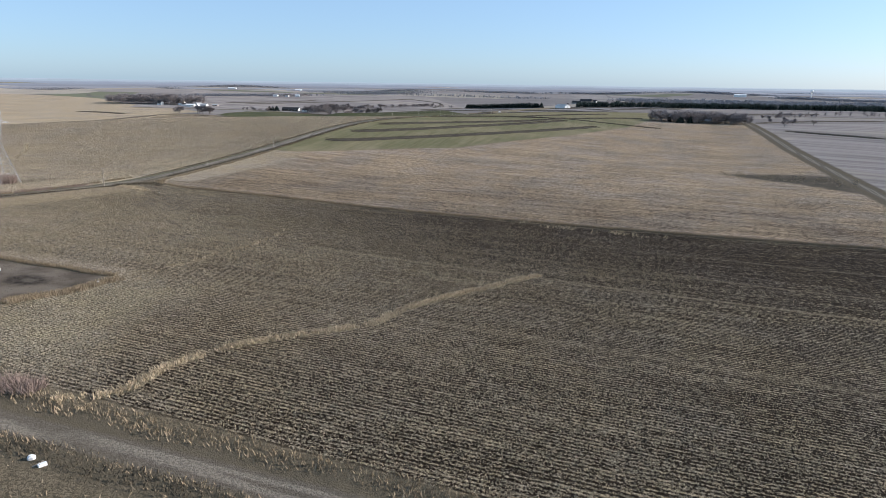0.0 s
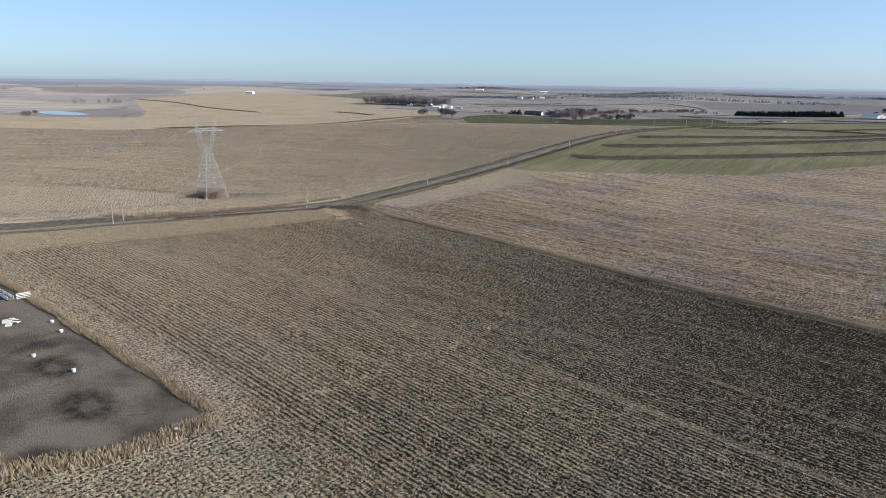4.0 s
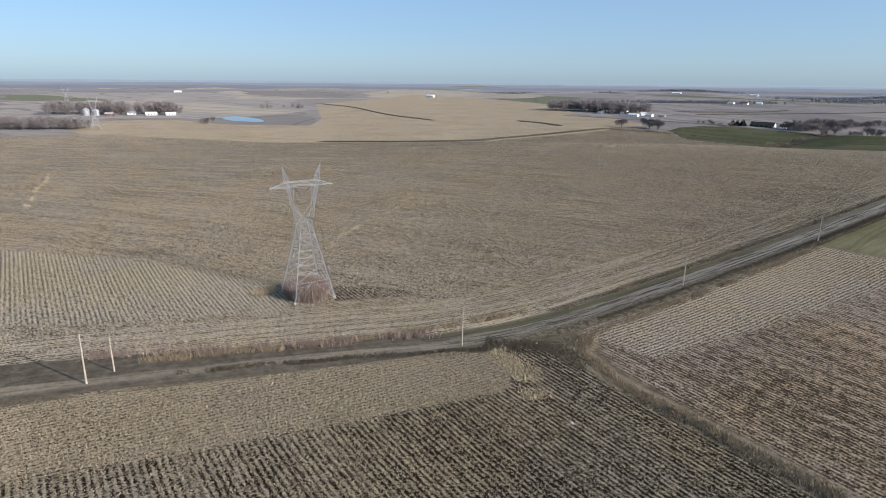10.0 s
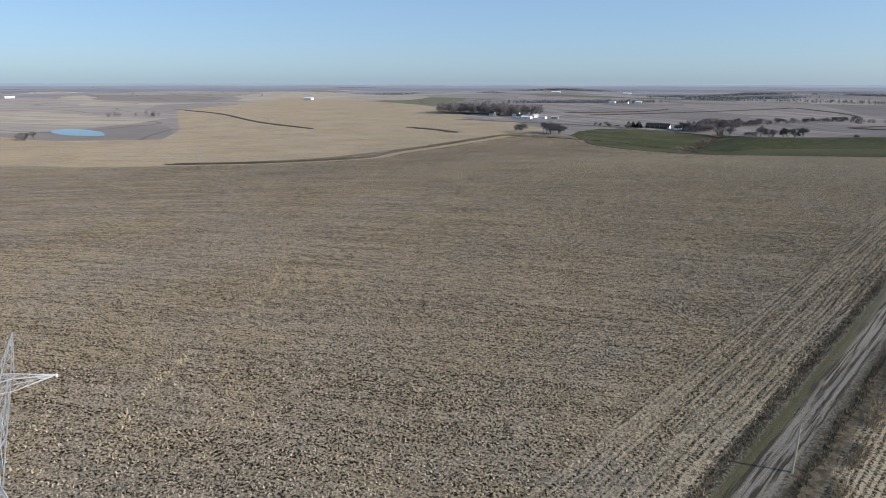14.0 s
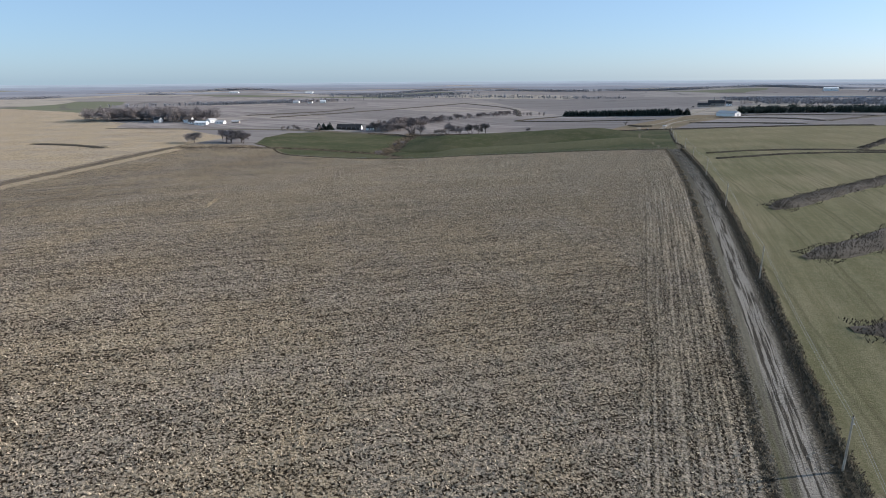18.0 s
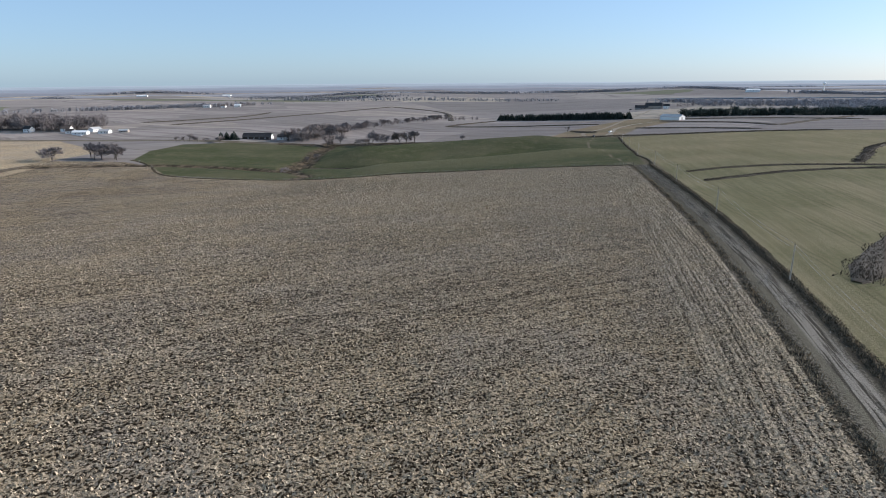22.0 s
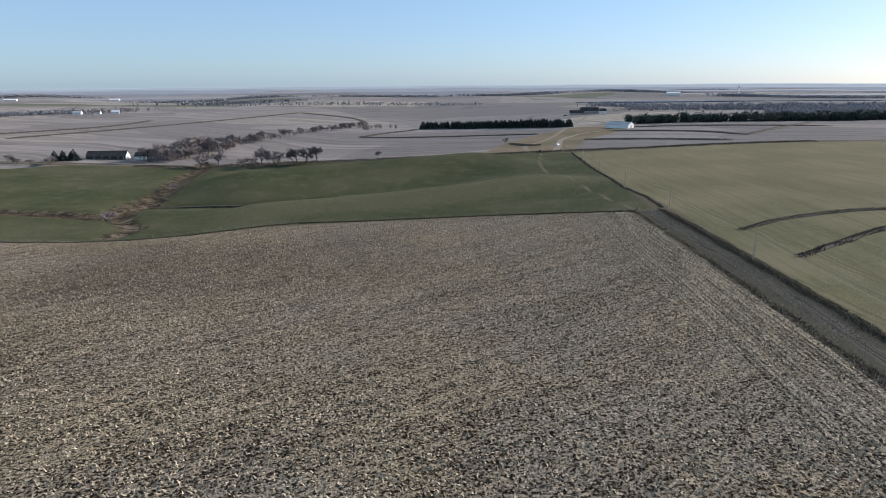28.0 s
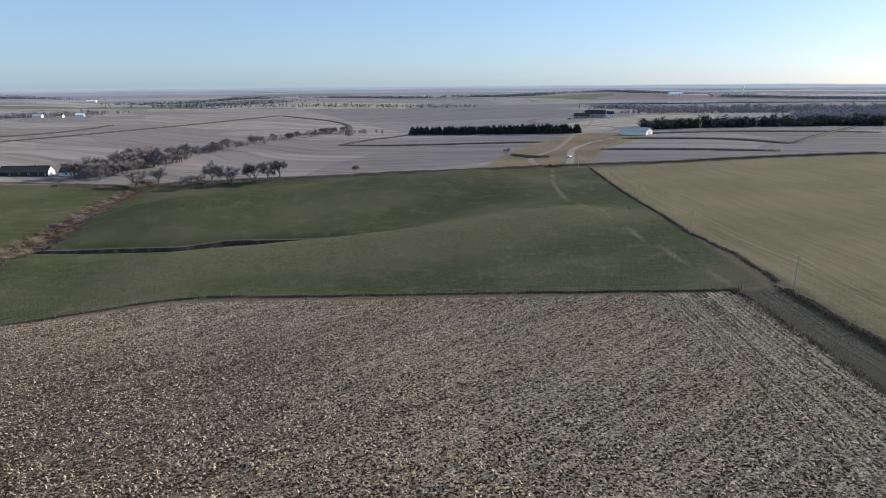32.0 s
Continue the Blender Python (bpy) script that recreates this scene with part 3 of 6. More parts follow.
lane = k.mix(k.m("MULTIPLY", k.step(k.m("ABSOLUTE", u), 2.0, 3.2, 1.0, 0.0), k.step(rut_noise, 0.52, 0.40)), lane, (0.06, 0.052, 0.042))
lane = k.mix(k.m("MULTIPLY", k.step(k.m("ABSOLUTE", k.m("ADD", u, 2.1)), 0.4, 0.8, 0.8, 0.0), k.step(k.attr("lane_run"), 260, 380)), lane, k.mix(mid, (0.15, 0.135, 0.10), (0.20, 0.178, 0.135)))
# dark ditch, with its shadow painted into the tone
lane = k.mix(k.step(k.m("ABSOLUTE", k.m("SUBTRACT", u, 4.9)), 1.1, 2.3, 1.0, 0.0), lane, k.mix(k.step(k.attr("lane_run"), 250, 360), k.mix(clump, (0.075, 0.064, 0.045), (0.17, 0.14, 0.098)), (0.048, 0.042, 0.032)))
lane_south = k.step(k.attr("lane_run"), 165, 205, 1.0, 0.0)
wide = k.mix(k.step(k.m("ADD", k.m("MULTIPLY", mid, 0.6), k.m("MULTIPLY", rut_noise, 0.4)), 0.35, 0.65), (0.085, 0.072, 0.056), (0.165, 0.14, 0.108))
wide = k.mix(k.m("MULTIPLY", k.step(k.m("ABSOLUTE", k.m("SUBTRACT", u, 1.6)), 0.9, 1.9, 1.0, 0.0), k.step(rut_noise, 0.35, 0.55, 0.45, 0.95)), wide, (0.265, 0.225, 0.172))
wide = k.mix(k.m("MULTIPLY", clump, 0.3), wide, (0.07, 0.06, 0.046))
lane = k.mix(lane_south, lane, wide)
lane_mid = k.step(k.attr("lane_run"), 85, 185, -2.6, 1.1)
lane_half = k.step(k.attr("lane_run"), 85, 185, 6.8, 4.6)
lane_on = k.step(k.m("SUBTRACT", k.m("ABSOLUTE", k.m("SUBTRACT", u, lane_mid)), lane_half), 0.1, 1.0, 1.0, 0.0)
lane_end = k.step(k.attr("lane_run"), RUN - 4.0, RUN - 0.5, 1.0, 0.0)
lane_on = k.m("MULTIPLY", k.m("MULTIPLY", lane_on, lane_end), k.step(k.attr("lane_run"), 20, 40))
head_b = k.m("MULTIPLY", k.step(k.m("ABSOLUTE", k.m("ADD", u, 12.6)), 7.9, 9.1, 1.0, 0.0), k.m("MULTIPLY", lane_end, k.step(k.attr("lane_run"), 60, 80)))
head_rows = k.mix(0.55, rows_y, streaks(u, k.attr("lane_run"), 1.3, 40.0))
c = k.mix(head_b, c, stubble(head_rows, (0.085, 0.064, 0.043), (0.345, 0.284, 0.2), k.step(k.attr("lane_run"), 200, 300, 0.30, -0.05), None, 0.85, 0.7))
# lane darkens northward, shadow by the ditch painted into its colour
lane = k.mix(k.step(k.attr("lane_run"), RUN - 330, RUN - 60, 0.0, 0.85), lane, (0.055, 0.05, 0.038))
c = k.mix(k.m("MULTIPLY", k.m("MULTIPLY", k.step(k.m("ABSOLUTE", k.m("ADD", u, 4.5)), 0.9, 1.9, 0.9, 0.0), lane_end), k.step(k.attr("lane_run"), 200, 260)), c, k.mix(k.m("MULTIPLY", speck, clump), (0.028, 0.025, 0.019), (0.16, 0.135, 0.10)))
c = k.mix(lane_on, c, lane)
sown = k.m("MAXIMUM", k.step(k.attr("field_a"), 0, 2), k.m("MAXIMUM", k.step(k.attr("field_c"), 0, 2), k.step(k.attr("field_d"), 0, 2)))
ridge = k.m("ADD", k.m("MULTIPLY", rows_x, sown), k.m("MULTIPLY", rows_b, k.step(k.attr("field_b"), 0, 2)))
k.bump(k.m("ADD", k.m("MULTIPLY", ridge, 0.35), k.m("ADD", k.m("MULTIPLY", speck, 0.25), k.m("ADD", k.m("MULTIPLY", fine, 0.7), k.m("MULTIPLY", straw, 0.5)))), 0.8, 0.28)
farmland = k.colour(c)
gm.materials.append(farmland)
tagged(new("ground", gm), "rolling winter farmland with stubble fields, rye, pasture and dirt lanes", "ground", kind="structure")


# ---- builders ----
class Shape:
    """Points and faces of one part, collected piece by piece."""

    def __init__(self):
        self.v, self.f = [], []

    def add(self, pts, faces):
        o = len(self.v)
        self.v += [tuple(q) for q in pts]
        self.f += [tuple(o + i for i in q) for q in faces]
        return self

    def box(self, c, s, rz=0.0, chamfer=0.0):
        """A box about c of size s, its upright edges and top edges cut by chamfer."""
        hx, hy, hz = s[0] / 2, s[1] / 2, s[2] / 2
        m = Matrix.Rotation(radians(rz), 3, "Z")
        b = min(chamfer, hx * 0.9, hy * 0.9, hz * 0.9)
        if b <= 0:
            ring = lambda z, k: [(-hx, -hy, z), (hx, -hy, z), (hx, hy, z), (-hx, hy, z)]
            pts, n, levels = ring(-hz, 0) + ring(hz, 0), 4, 2
        else:
            ring = lambda z, k: [(-hx + b + k, -hy + k, z), (hx - b - k, -hy + k, z), (hx - k, -hy + b + k, z), (hx - k, hy - b - k, z),
                                 (hx - b - k, hy - k, z), (-hx + b + k, hy - k, z), (-hx + k, hy - b - k, z), (-hx + k, -hy + b + k, z)]
            pts, n, levels = ring(-hz, 0) + ring(hz - b, 0) + ring(hz, b * 0.7), 8, 3
        faces = [tuple(range(n))[::-1], tuple(range(n * (levels - 1), n * levels))]
        for l in range(levels - 1):
            faces += [(l * n + i, l * n + (i + 1) % n, (l + 1) * n + (i + 1) % n, (l + 1) * n + i) for i in range(n)]
        return self.add([Vector(c) + m @ Vector(q) for q in pts], faces)

    def tube(self, a, b, r0, r1=None, n=6, cap=True):
        a, b = Vector(a), Vector(b)
        r1 = r0 if r1 is None else r1
        d = (b - a).normalized()
        u = d.orthogonal().normalized()
        w = d.cross(u)
        pts = [q + r * (u * math.cos(6.2832 * i / n) + w * math.sin(6.2832 * i / n)) for q, r in ((a, r0), (b, r1)) for i in range(n)]
        faces = [(i, (i + 1) % n, n + (i + 1) % n, n + i) for i in range(n)]
        if cap:
            faces += [tuple(range(n))[::-1], tuple(range(n, 2 * n))]
        return self.add(pts, faces)

    def angle(self, a, b, w=0.12, t=0.03):
        """A steel angle from a to b: two thin legs at right angles."""
        a, b = Vector(a), Vector(b)
        d = (b - a).normalized()
        u = d.orthogonal().normalized()
        v = d.cross(u)
        pts = []
        for q in (a, b):
            pts += [q, q + u * w, q + u * w + v * t, q + u * t + v * t, q + u * t + v * w, q + v * w]
        faces = [(i, (i + 1) % 6, 6 + (i + 1) % 6, 6 + i) for i in range(6)] + [(5, 4, 3, 2, 1, 0), (6, 7, 8, 9, 10, 11)]
        return self.add(pts, faces)

    def gable(self, c, s, rise, over=0.4, thick=0.18, along="x"):
        """A pitched roof of two slabs over a box s at c (centre of the eaves' plane)."""
        lx, ly = (s[0], s[1]) if along == "x" else (s[1], s[0])
        ha, hb = lx / 2 + over, ly / 2 + over
        drop = rise * over / (ly / 2)
        for sg in (-1, 1):
            pts = [(-ha, sg * hb, -drop), (ha, sg * hb, -drop), (ha, 0, rise), (-ha, 0, rise)]
            pts += [(x, y, z - thick) for x, y, z in pts]
            if along != "x":
                pts = [(-y, x, z) for x, y, z in pts]
            fs = [(0, 1, 2, 3), (7, 6, 5, 4), (0, 4, 5, 1), (1, 5, 6, 2), (2, 6, 7, 3), (3, 7, 4, 0)]
            self.add([Vector(c) + Vector(q) for q in pts], fs if sg < 0 else [f[::-1] for f in fs])
        return self

    def mesh(self, name, material, smooth_faces=False):
        me = bpy.data.meshes.new(name)
        me.from_pydata(self.v, [], self.f)
        me.materials.append(material)
        if smooth_faces:
            me.polygons.foreach_set("use_smooth", np.ones(len(self.f), bool))
        me.update()
        return me


def part(name, shape, material, parent, label="", smooth_faces=False):
    """Link a shape as one mesh object under a thing or a part."""
    ob = new(name, shape.mesh(name, material, smooth_faces))
    ob.parent = parent
    return tagged(ob, label)


def thing(name, x, y, rz=0.0, label="", category="", group="", z=None, sink=0.05):
    """An Empty on the ground that will carry a thing's parts."""
    ob = new(name)
    ob.empty_display_size = 0.3
    ob.matrix_basis = pose(x, y, (ground(x, y) - sink) if z is None else z, 0, 0, rz)
    return tagged(ob, label, category, group)


def blades(name, pts, height, width, lean, material, label, category="grass", faces=3, spread=0.6, seed=1):
    """Stuff: upright blades or stalks at the points (x, y), each of a random height, turn and lean."""
    rng = np.random.default_rng(seed)
    pts = np.asarray(pts, float)
    n = len(pts)
    base = np.stack([pts[:, 0], pts[:, 1], heights(pts[:, 0], pts[:, 1]) - 0.05], -1)
    a, l = rng.uniform(0, 6.283, n), rng.uniform(0, 6.283, n)
    h = height * rng.uniform(0.45, 1.1, n)
    w = width * rng.uniform(0.6, 1.3, n)
    d = np.stack([np.cos(a), np.sin(a), np.zeros(n)], -1) * w[:, None] / 2
    tip = base + np.stack([np.cos(l) * lean * h, np.sin(l) * lean * h, h], -1) * np.array([1, 1, 1])
    o = base[0].copy()
    v = np.stack([base - d, base + d, tip + d * 0.3, tip - d * 0.3], 1).reshape(-1, 3) - o
    f = np.arange(4 * n).reshape(-1, 4)
    me = fast_mesh(name, v, f)
    me.materials.append(material)
    ob = tagged(new(name, me), label, category, kind="stuff")
    ob.location = o
    return ob


def along(line, n, width, seed, gap=0.0):
    """n random points in a band of that width along a polyline, with ragged gaps."""
    rng = np.random.default_rng(seed)
    q = np.array(line, float)
    s = np.concatenate([[0], np.cumsum(np.hypot(*np.diff(q, axis=0).T))])
    r = rng.uniform(0, s[-1], n)
    x, y = np.interp(r, s, q[:, 0]), np.interp(r, s, q[:, 1])
    e = 1.0
    dx, dy = np.interp(r + e, s, q[:, 0]) - np.interp(r - e, s, q[:, 0]), np.interp(r + e, s, q[:, 1]) - np.interp(r - e, s, q[:, 1])
    m = np.hypot(dx, dy) + 1e-6
    off = np.clip(rng.normal(0, width / 3.4, n), -width / 2, width / 2) + np.sin(r / 3.1) * 0.12 * width
    pts = np.stack([x - dy / m * off * -1, y + dx / m * off * -1], -1)
    if gap:
        keep = np.array([3.0 * noise.noise((a * 0.16, seed, 0)) + 1.6 * noise.noise((a * 0.7, seed, 4)) for a in r]) + rng.normal(0, 0.45, n) > gap
        pts = pts[keep]
    return pts


def two_tone(name, a, b, roughness=0.9):
    """For heaps of separate blades or flakes: each island its own tone between a and b."""
    k = Nodes(name, roughness)
    k.b.inputs["Specular IOR Level"].default_value = 0.5 if roughness < 0.6 else 0.1
    p = k.place()
    f = k.m("ADD", k.m("MULTIPLY", k.island(), 0.75), k.m("MULTIPLY", k.noise(0.3, 2, 0.5, p), 0.35))
    return k.colour(k.mix(f, a, b))


# ---- materials of things ----
dry_grass = two_tone("dry_grass", (0.16, 0.122, 0.083), (0.40, 0.318, 0.213))
pale_grass = two_tone("pale_grass", (0.28, 0.225, 0.15), (0.60, 0.49, 0.335))
dark_grass = two_tone("dark_grass", (0.055, 0.047, 0.034), (0.15, 0.125, 0.09))
terrace_tufts = two_tone("terrace_tufts", (0.04, 0.033, 0.027), (0.115, 0.093, 0.072))
brush_stems = two_tone("brush_stems", (0.17, 0.128, 0.107), (0.40, 0.305, 0.255))
residue = two_tone("corn_residue", (0.055, 0.044, 0.031), (0.60, 0.502, 0.365), 0.6)
head_residue = two_tone("headland_residue", (0.15, 0.12, 0.082), (0.46, 0.38, 0.265), 0.7)
residue_dark = two_tone("bean_residue", (0.055, 0.043, 0.03), (0.42, 0.345, 0.24), 0.6)
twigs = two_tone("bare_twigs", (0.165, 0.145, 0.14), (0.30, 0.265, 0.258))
# distance haze painted in: paler and bluer than the bare twigs
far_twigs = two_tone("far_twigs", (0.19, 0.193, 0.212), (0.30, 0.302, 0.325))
bark = plain("bark", (0.10, 0.085, 0.075), (0.20, 0.17, 0.15), 6, 0.9, bump=0.5, bump_size=0.05)
needles = two_tone("pine_needles", (0.03, 0.043, 0.037), (0.075, 0.094, 0.08))
galvanised = plain("galvanised_steel", (0.38, 0.39, 0.40), (0.52, 0.53, 0.54), 3, 0.55, 0.3, bump=0.05)
porcelain = plain("insulator_glaze", (0.16, 0.11, 0.08), (0.24, 0.17, 0.13), 8, 0.25)
pole_wood = plain("weathered_pole", (0.34, 0.29, 0.23), (0.52, 0.46, 0.38), 5, 0.85, vary=0.2, bump=0.4)
post_wood = plain("grey_post", (0.15, 0.125, 0.10), (0.28, 0.24, 0.20), 6, 0.9, vary=0.3, bump=0.4)
wire_metal = plain("aluminium_wire", (0.30, 0.30, 0.31), (0.42, 0.42, 0.43), 4, 0.5, 0.6, bump=0)
concrete = plain("concrete", (0.42, 0.40, 0.37), (0.60, 0.58, 0.54), 3, 0.9, vary=0.2, bump=0.3)
white_paint = plain("white_siding", (0.70, 0.70, 0.69), (0.82, 0.82, 0.80), 1.2, 0.6, bump=0.1)
grey_metal = plain("grey_roof_metal", (0.34, 0.34, 0.34), (0.46, 0.46, 0.46), 0.8, 0.7, 0.0, bump=0.1)
dark_shingle = plain("dark_shingles", (0.028, 0.027, 0.028), (0.065, 0.06, 0.058), 2, 0.85, bump=0.4)
brown_shingle = plain("brown_shingles", (0.10, 0.075, 0.06), (0.17, 0.13, 0.105), 2, 0.85, bump=0.4)
stone_wall = plain("tan_siding", (0.28, 0.24, 0.20), (0.40, 0.35, 0.30), 2, 0.8, bump=0.2)
red_barn = plain("faded_barn_red", (0.20, 0.06, 0.045), (0.30, 0.11, 0.08), 2, 0.8, bump=0.2)
window_glass = plain("window_glass", (0.02, 0.025, 0.03), (0.05, 0.055, 0.06), 1, 0.08, bump=0)
white_plastic = plain("white_plastic", (0.68, 0.68, 0.66), (0.80, 0.80, 0.78), 5, 0.4, bump=0.05)
black_rubber = plain("black_rubber", (0.015, 0.015, 0.015), (0.03, 0.03, 0.03), 9, 0.8)
car_white = plain("white_car_paint", (0.72, 0.72, 0.72), (0.80, 0.80, 0.80), 1, 0.25, bump=0)
car_dark = plain("dark_car_paint", (0.03, 0.03, 0.035), (0.05, 0.05, 0.055), 1, 0.3, bump=0)
clod = plain("earth_bank", (0.05, 0.04, 0.031), (0.12, 0.096, 0.072), 1.5, 0.95, bump=0.8, bump_size=0.15)
berm_soil = plain("matted_grass_bank", (0.045, 0.037, 0.028), (0.105, 0.086, 0.064), 1.2, 0.95, bump=0.8, bump_size=0.15)
pond_water = Nodes("pond_water", 0.06)
pond_water.b.inputs["IOR"].default_value = 1.33
pond_water.bump(pond_water.noise(0.6, 3, 0.5, pond_water.place()), 0.15, 0.05)
pond_water = pond_water.colour((0.035, 0.06, 0.085))

# ---- crop residue lying on the stubble fields ----


def row_a(x, y):
    return y - 0.015 * x + 0.9 * np.sin(x / 85)


def row_b(x, y):
    return -0.66 * x + 0.75 * y + 14 * np.sin((0.75 * x + 0.66 * y) / 130)


def litter(name, poly, n, material, label, rows, size=0.34, seed=3, bind=0.32, keep=None):
    """Stuff: flat and tilted leaf and stalk flakes scattered over a field, drawn together on its rows."""
    rng = np.random.default_rng(seed)
    q = np.array(poly, float)
    lo, hi = q.min(0), q.max(0)
    pts = rng.uniform(lo, hi, (n, 2))
    pts = pts[inside(pts[:, 0], pts[:, 1], poly) > 0.3]
    if keep is not None:
        pts = pts[keep(pts[:, 0], pts[:, 1], rng)]
    if rows is not None:
        fun, grad = rows
        c = fun(pts[:, 0], pts[:, 1])
        r_ = pts @ np.array([grad[1], -grad[0]])
        heap = np.sin(r_ * 1.9 + 2.1 * np.sin(c * 0.8)) * np.sin(c * 2.3 + 1.7 * np.sin(r_ * 0.37)) + 0.6 * np.sin(r_ * 0.31 + 2.0 * np.sin(c * 0.23 + 1.0))
        pts = pts[rng.random(len(pts)) < 0.66 + 0.10 * heap + 0.08 * np.sin(c / 1.97 + 1.0)]
        c = fun(pts[:, 0], pts[:, 1]) / PITCH - 0.25
        shift = (np.round(c) - c) * PITCH * rng.choice([1.0, 0.0], len(pts), p=[1 - bind, bind]) + rng.normal(0, 0.2, len(pts))
        pts = pts + np.array(grad) * shift[:, None]
    n = len(pts)
    a, tilt = rng.uniform(0, 6.283, n), np.where(rng.random(n) < 0.45, rng.uniform(0.6, 1.35, n), np.abs(rng.normal(0, 0.3, n)))
    le, wi = size * rng.uniform(0.5, 1.3, n), size * rng.uniform(0.4, 0.75, n)
    u = np.stack([np.cos(a) * np.cos(tilt), np.sin(a) * np.cos(tilt), np.sin(tilt)], -1) * le[:, None] / 2
    w = np.stack([-np.sin(a), np.cos(a), rng.normal(0, 0.3, n)], -1) * wi[:, None] / 2
    z = heights(pts[:, 0], pts[:, 1]) + 0.08 + np.abs(u[:, 2])
    c = np.stack([pts[:, 0], pts[:, 1], z], -1)
    o = c[0].copy()
    v = np.stack([c - u - w, c + u, c - u + w], 1).reshape(-1, 3) - o
    me = fast_mesh(name, v, np.arange(3 * n).reshape(-1, 3))
    me.materials.append(material)
    ob = tagged(new(name, me), label, "crop residue", kind="stuff")
    ob.location = o
    return ob


def thin(line, full, none):
    """Keeps everything near a line of the plan and ever less of it farther off."""
    def keep(x, y, rng):
        return rng.random(len(x)) < np.clip((none - dist(x, y, line)[0]) / (none - full), 0, 1) ** 1.5
    return keep


rows_of_a, rows_of_b = (row_a, (0.0, 1.0)), (row_b, (-0.66, 0.75))
LITTER_A = FIELD_A
litter("stubble_litter", LITTER_A, 1300000, residue_dark, "grey-tan stubble and leaf litter along the rows of a harvested field", rows_of_a, 0.33, 3, 0.4, thin([(-30, 60), (-70, 110), (-215, 160)], 30, 150))
near_b = thin([(-262, 180), (-285, 330), (-290, 500), (-285, 690)], 30, 210)


def keep_b(x, y, rng):
    """Corn litter lies clear of the pylon's plot and of the lane."""
    ok = near_b(x, y, rng)
    i = np.flatnonzero(ok & (y < 260))
    ok[i] = (inside(x[i], y[i], FIELD_C) < 0) & (dist(x[i], y[i], LANE[::3])[0] > 7.0 + 4.0 * (y[i] < 150))
    return ok


litter("stubble_litter", FIELD_B, 3900000, residue, "pale tan corn leaves and stalks strewn over a harvested field", rows_of_b, 0.40, 4, 0.6, keep_b)
litter("stubble_litter", FIELD_C, 90000, residue, "pale corn stubble standing in rows beside the pylon", rows_of_a, 0.34, 5, 0.35)
litter("stubble_litter", [(-274, 150), (-266, 172), (-258, 200), (-251, 228), (-247, 300), (-248, 500), (-249, 686), (-262, 686), (-262, 300), (-264, 230), (-282, 186)], 90000, head_residue, "bleached corn leaves on the headland along the lane", (lambda x, y: x, (1.0, 0.0)), 0.36, 6, 0.12)
litter("stubble_litter", HEAD_A, 150000, head_residue, "tan corn leaves on the field's headland", None, 0.30, 7)
litter("stubble_litter", FIELD_D, 700000, residue_dark, "brown bean stubble litter beyond the fence row", rows_of_a, 0.30, 8, 0.4, lambda x, y, rng: (inside(x, y, HEAD_D) < 0) & thin([(-226, 243), (-150, 243), (-40, 243)], 15, 110)(x, y, rng))
rng = np.random.default_rng(11)
lot_pts = rng.uniform((-262, 85), (-122, 110), (5000, 2))
lot_pts = lot_pts[inside(lot_pts[:, 0], lot_pts[:, 1], LOT) > 0.5]
blades("trampled_clods", lot_pts, 0.16, 0.2, 0.8, dark_grass, "dark clods and trampled straw on the muddy lot", "mud", seed=12)

# ---- grass strips, fence rows and weeds ----
blades("fence_row_grass", along(FENCE_ROW, 30000, 2.8, 21), 0.62, 0.16, 0.45, dry_grass, "tan dead grass standing thick along the fence row", seed=22)
blades("ditch_grass", [(x, y - 1.9) for x, y in along(FENCE_ROW[3:], 9000, 1.6, 23)], 0.45, 0.16, 0.5, dark_grass, "dark matted grass at the foot of the fence row", seed=24)
LOT_NORTH = [(-290, 103), (-258, 106), (-180, 109), (-124, 112)]
blades("lot_edge_grass", along(LOT_NORTH, 15000, 2.0, 25, -1.4), 0.95, 0.11, 0.55, dry_grass, "tall tan grass along the wire fence of the muddy lot", seed=26)
blades("lot_edge_grass", along([(-121, 111), (-122, 100), (-127, 86)], 2400, 3.6, 27), 1.0, 0.18, 0.35, dry_grass, "tall bleached grass closing the lot's end", seed=28)
blades("lot_edge_grass", along([(-127, 86), (-160, 86), (-290, 83)], 9000, 2.0, 29, -1.4), 0.9, 0.11, 0.55, dry_grass, "tan grass along the lot's lower fence", seed=30)
WEEDS = curve([(-82, 60), (-75, 66), (-75, 78), (-71, 88), (-65, 97), (-54, 109), (-48, 128), (-38, 146), (-26, 166)], 3)
blades("weed_strip", along(WEEDS, 7000, 2.4, 31, -0.75), 0.8, 0.22, 0.6, pale_grass, "bleached weeds along a washed-out furrow", seed=32)
blades("weed_patch", along([(-234, 221), (-229, 222), (-223, 220), (-215, 216)], 1700, 6.0, 33, -0.6), 0.65, 0.2, 0.8, pale_grass, "clumps of pale tall weeds at the field's corner", seed=34)
blades("weed_patch", along(curve([(-313, 218), (-330, 237), (-342, 259), (-363, 277)], 3), 900, 2.2, 35, -0.2), 0.6, 0.28, 0.7, pale_grass, "a broken line of pale weeds in the stubble", seed=36)
blades("weed_patch", along([(-351, 189), (-367, 180), (-385, 176)], 240, 4.0, 37, 0.0), 0.4, 0.28, 0.6, dry_grass, "scattered pale weeds on the field's swale", seed=38)
blades("weed_patch", along([(-498, 151), (-470, 149), (-447, 145), (-409, 142)], 600, 2.4, 165, -0.1), 0.6, 0.28, 0.6, pale_grass, "a broken line of pale weeds down the stubble slope", seed=166)
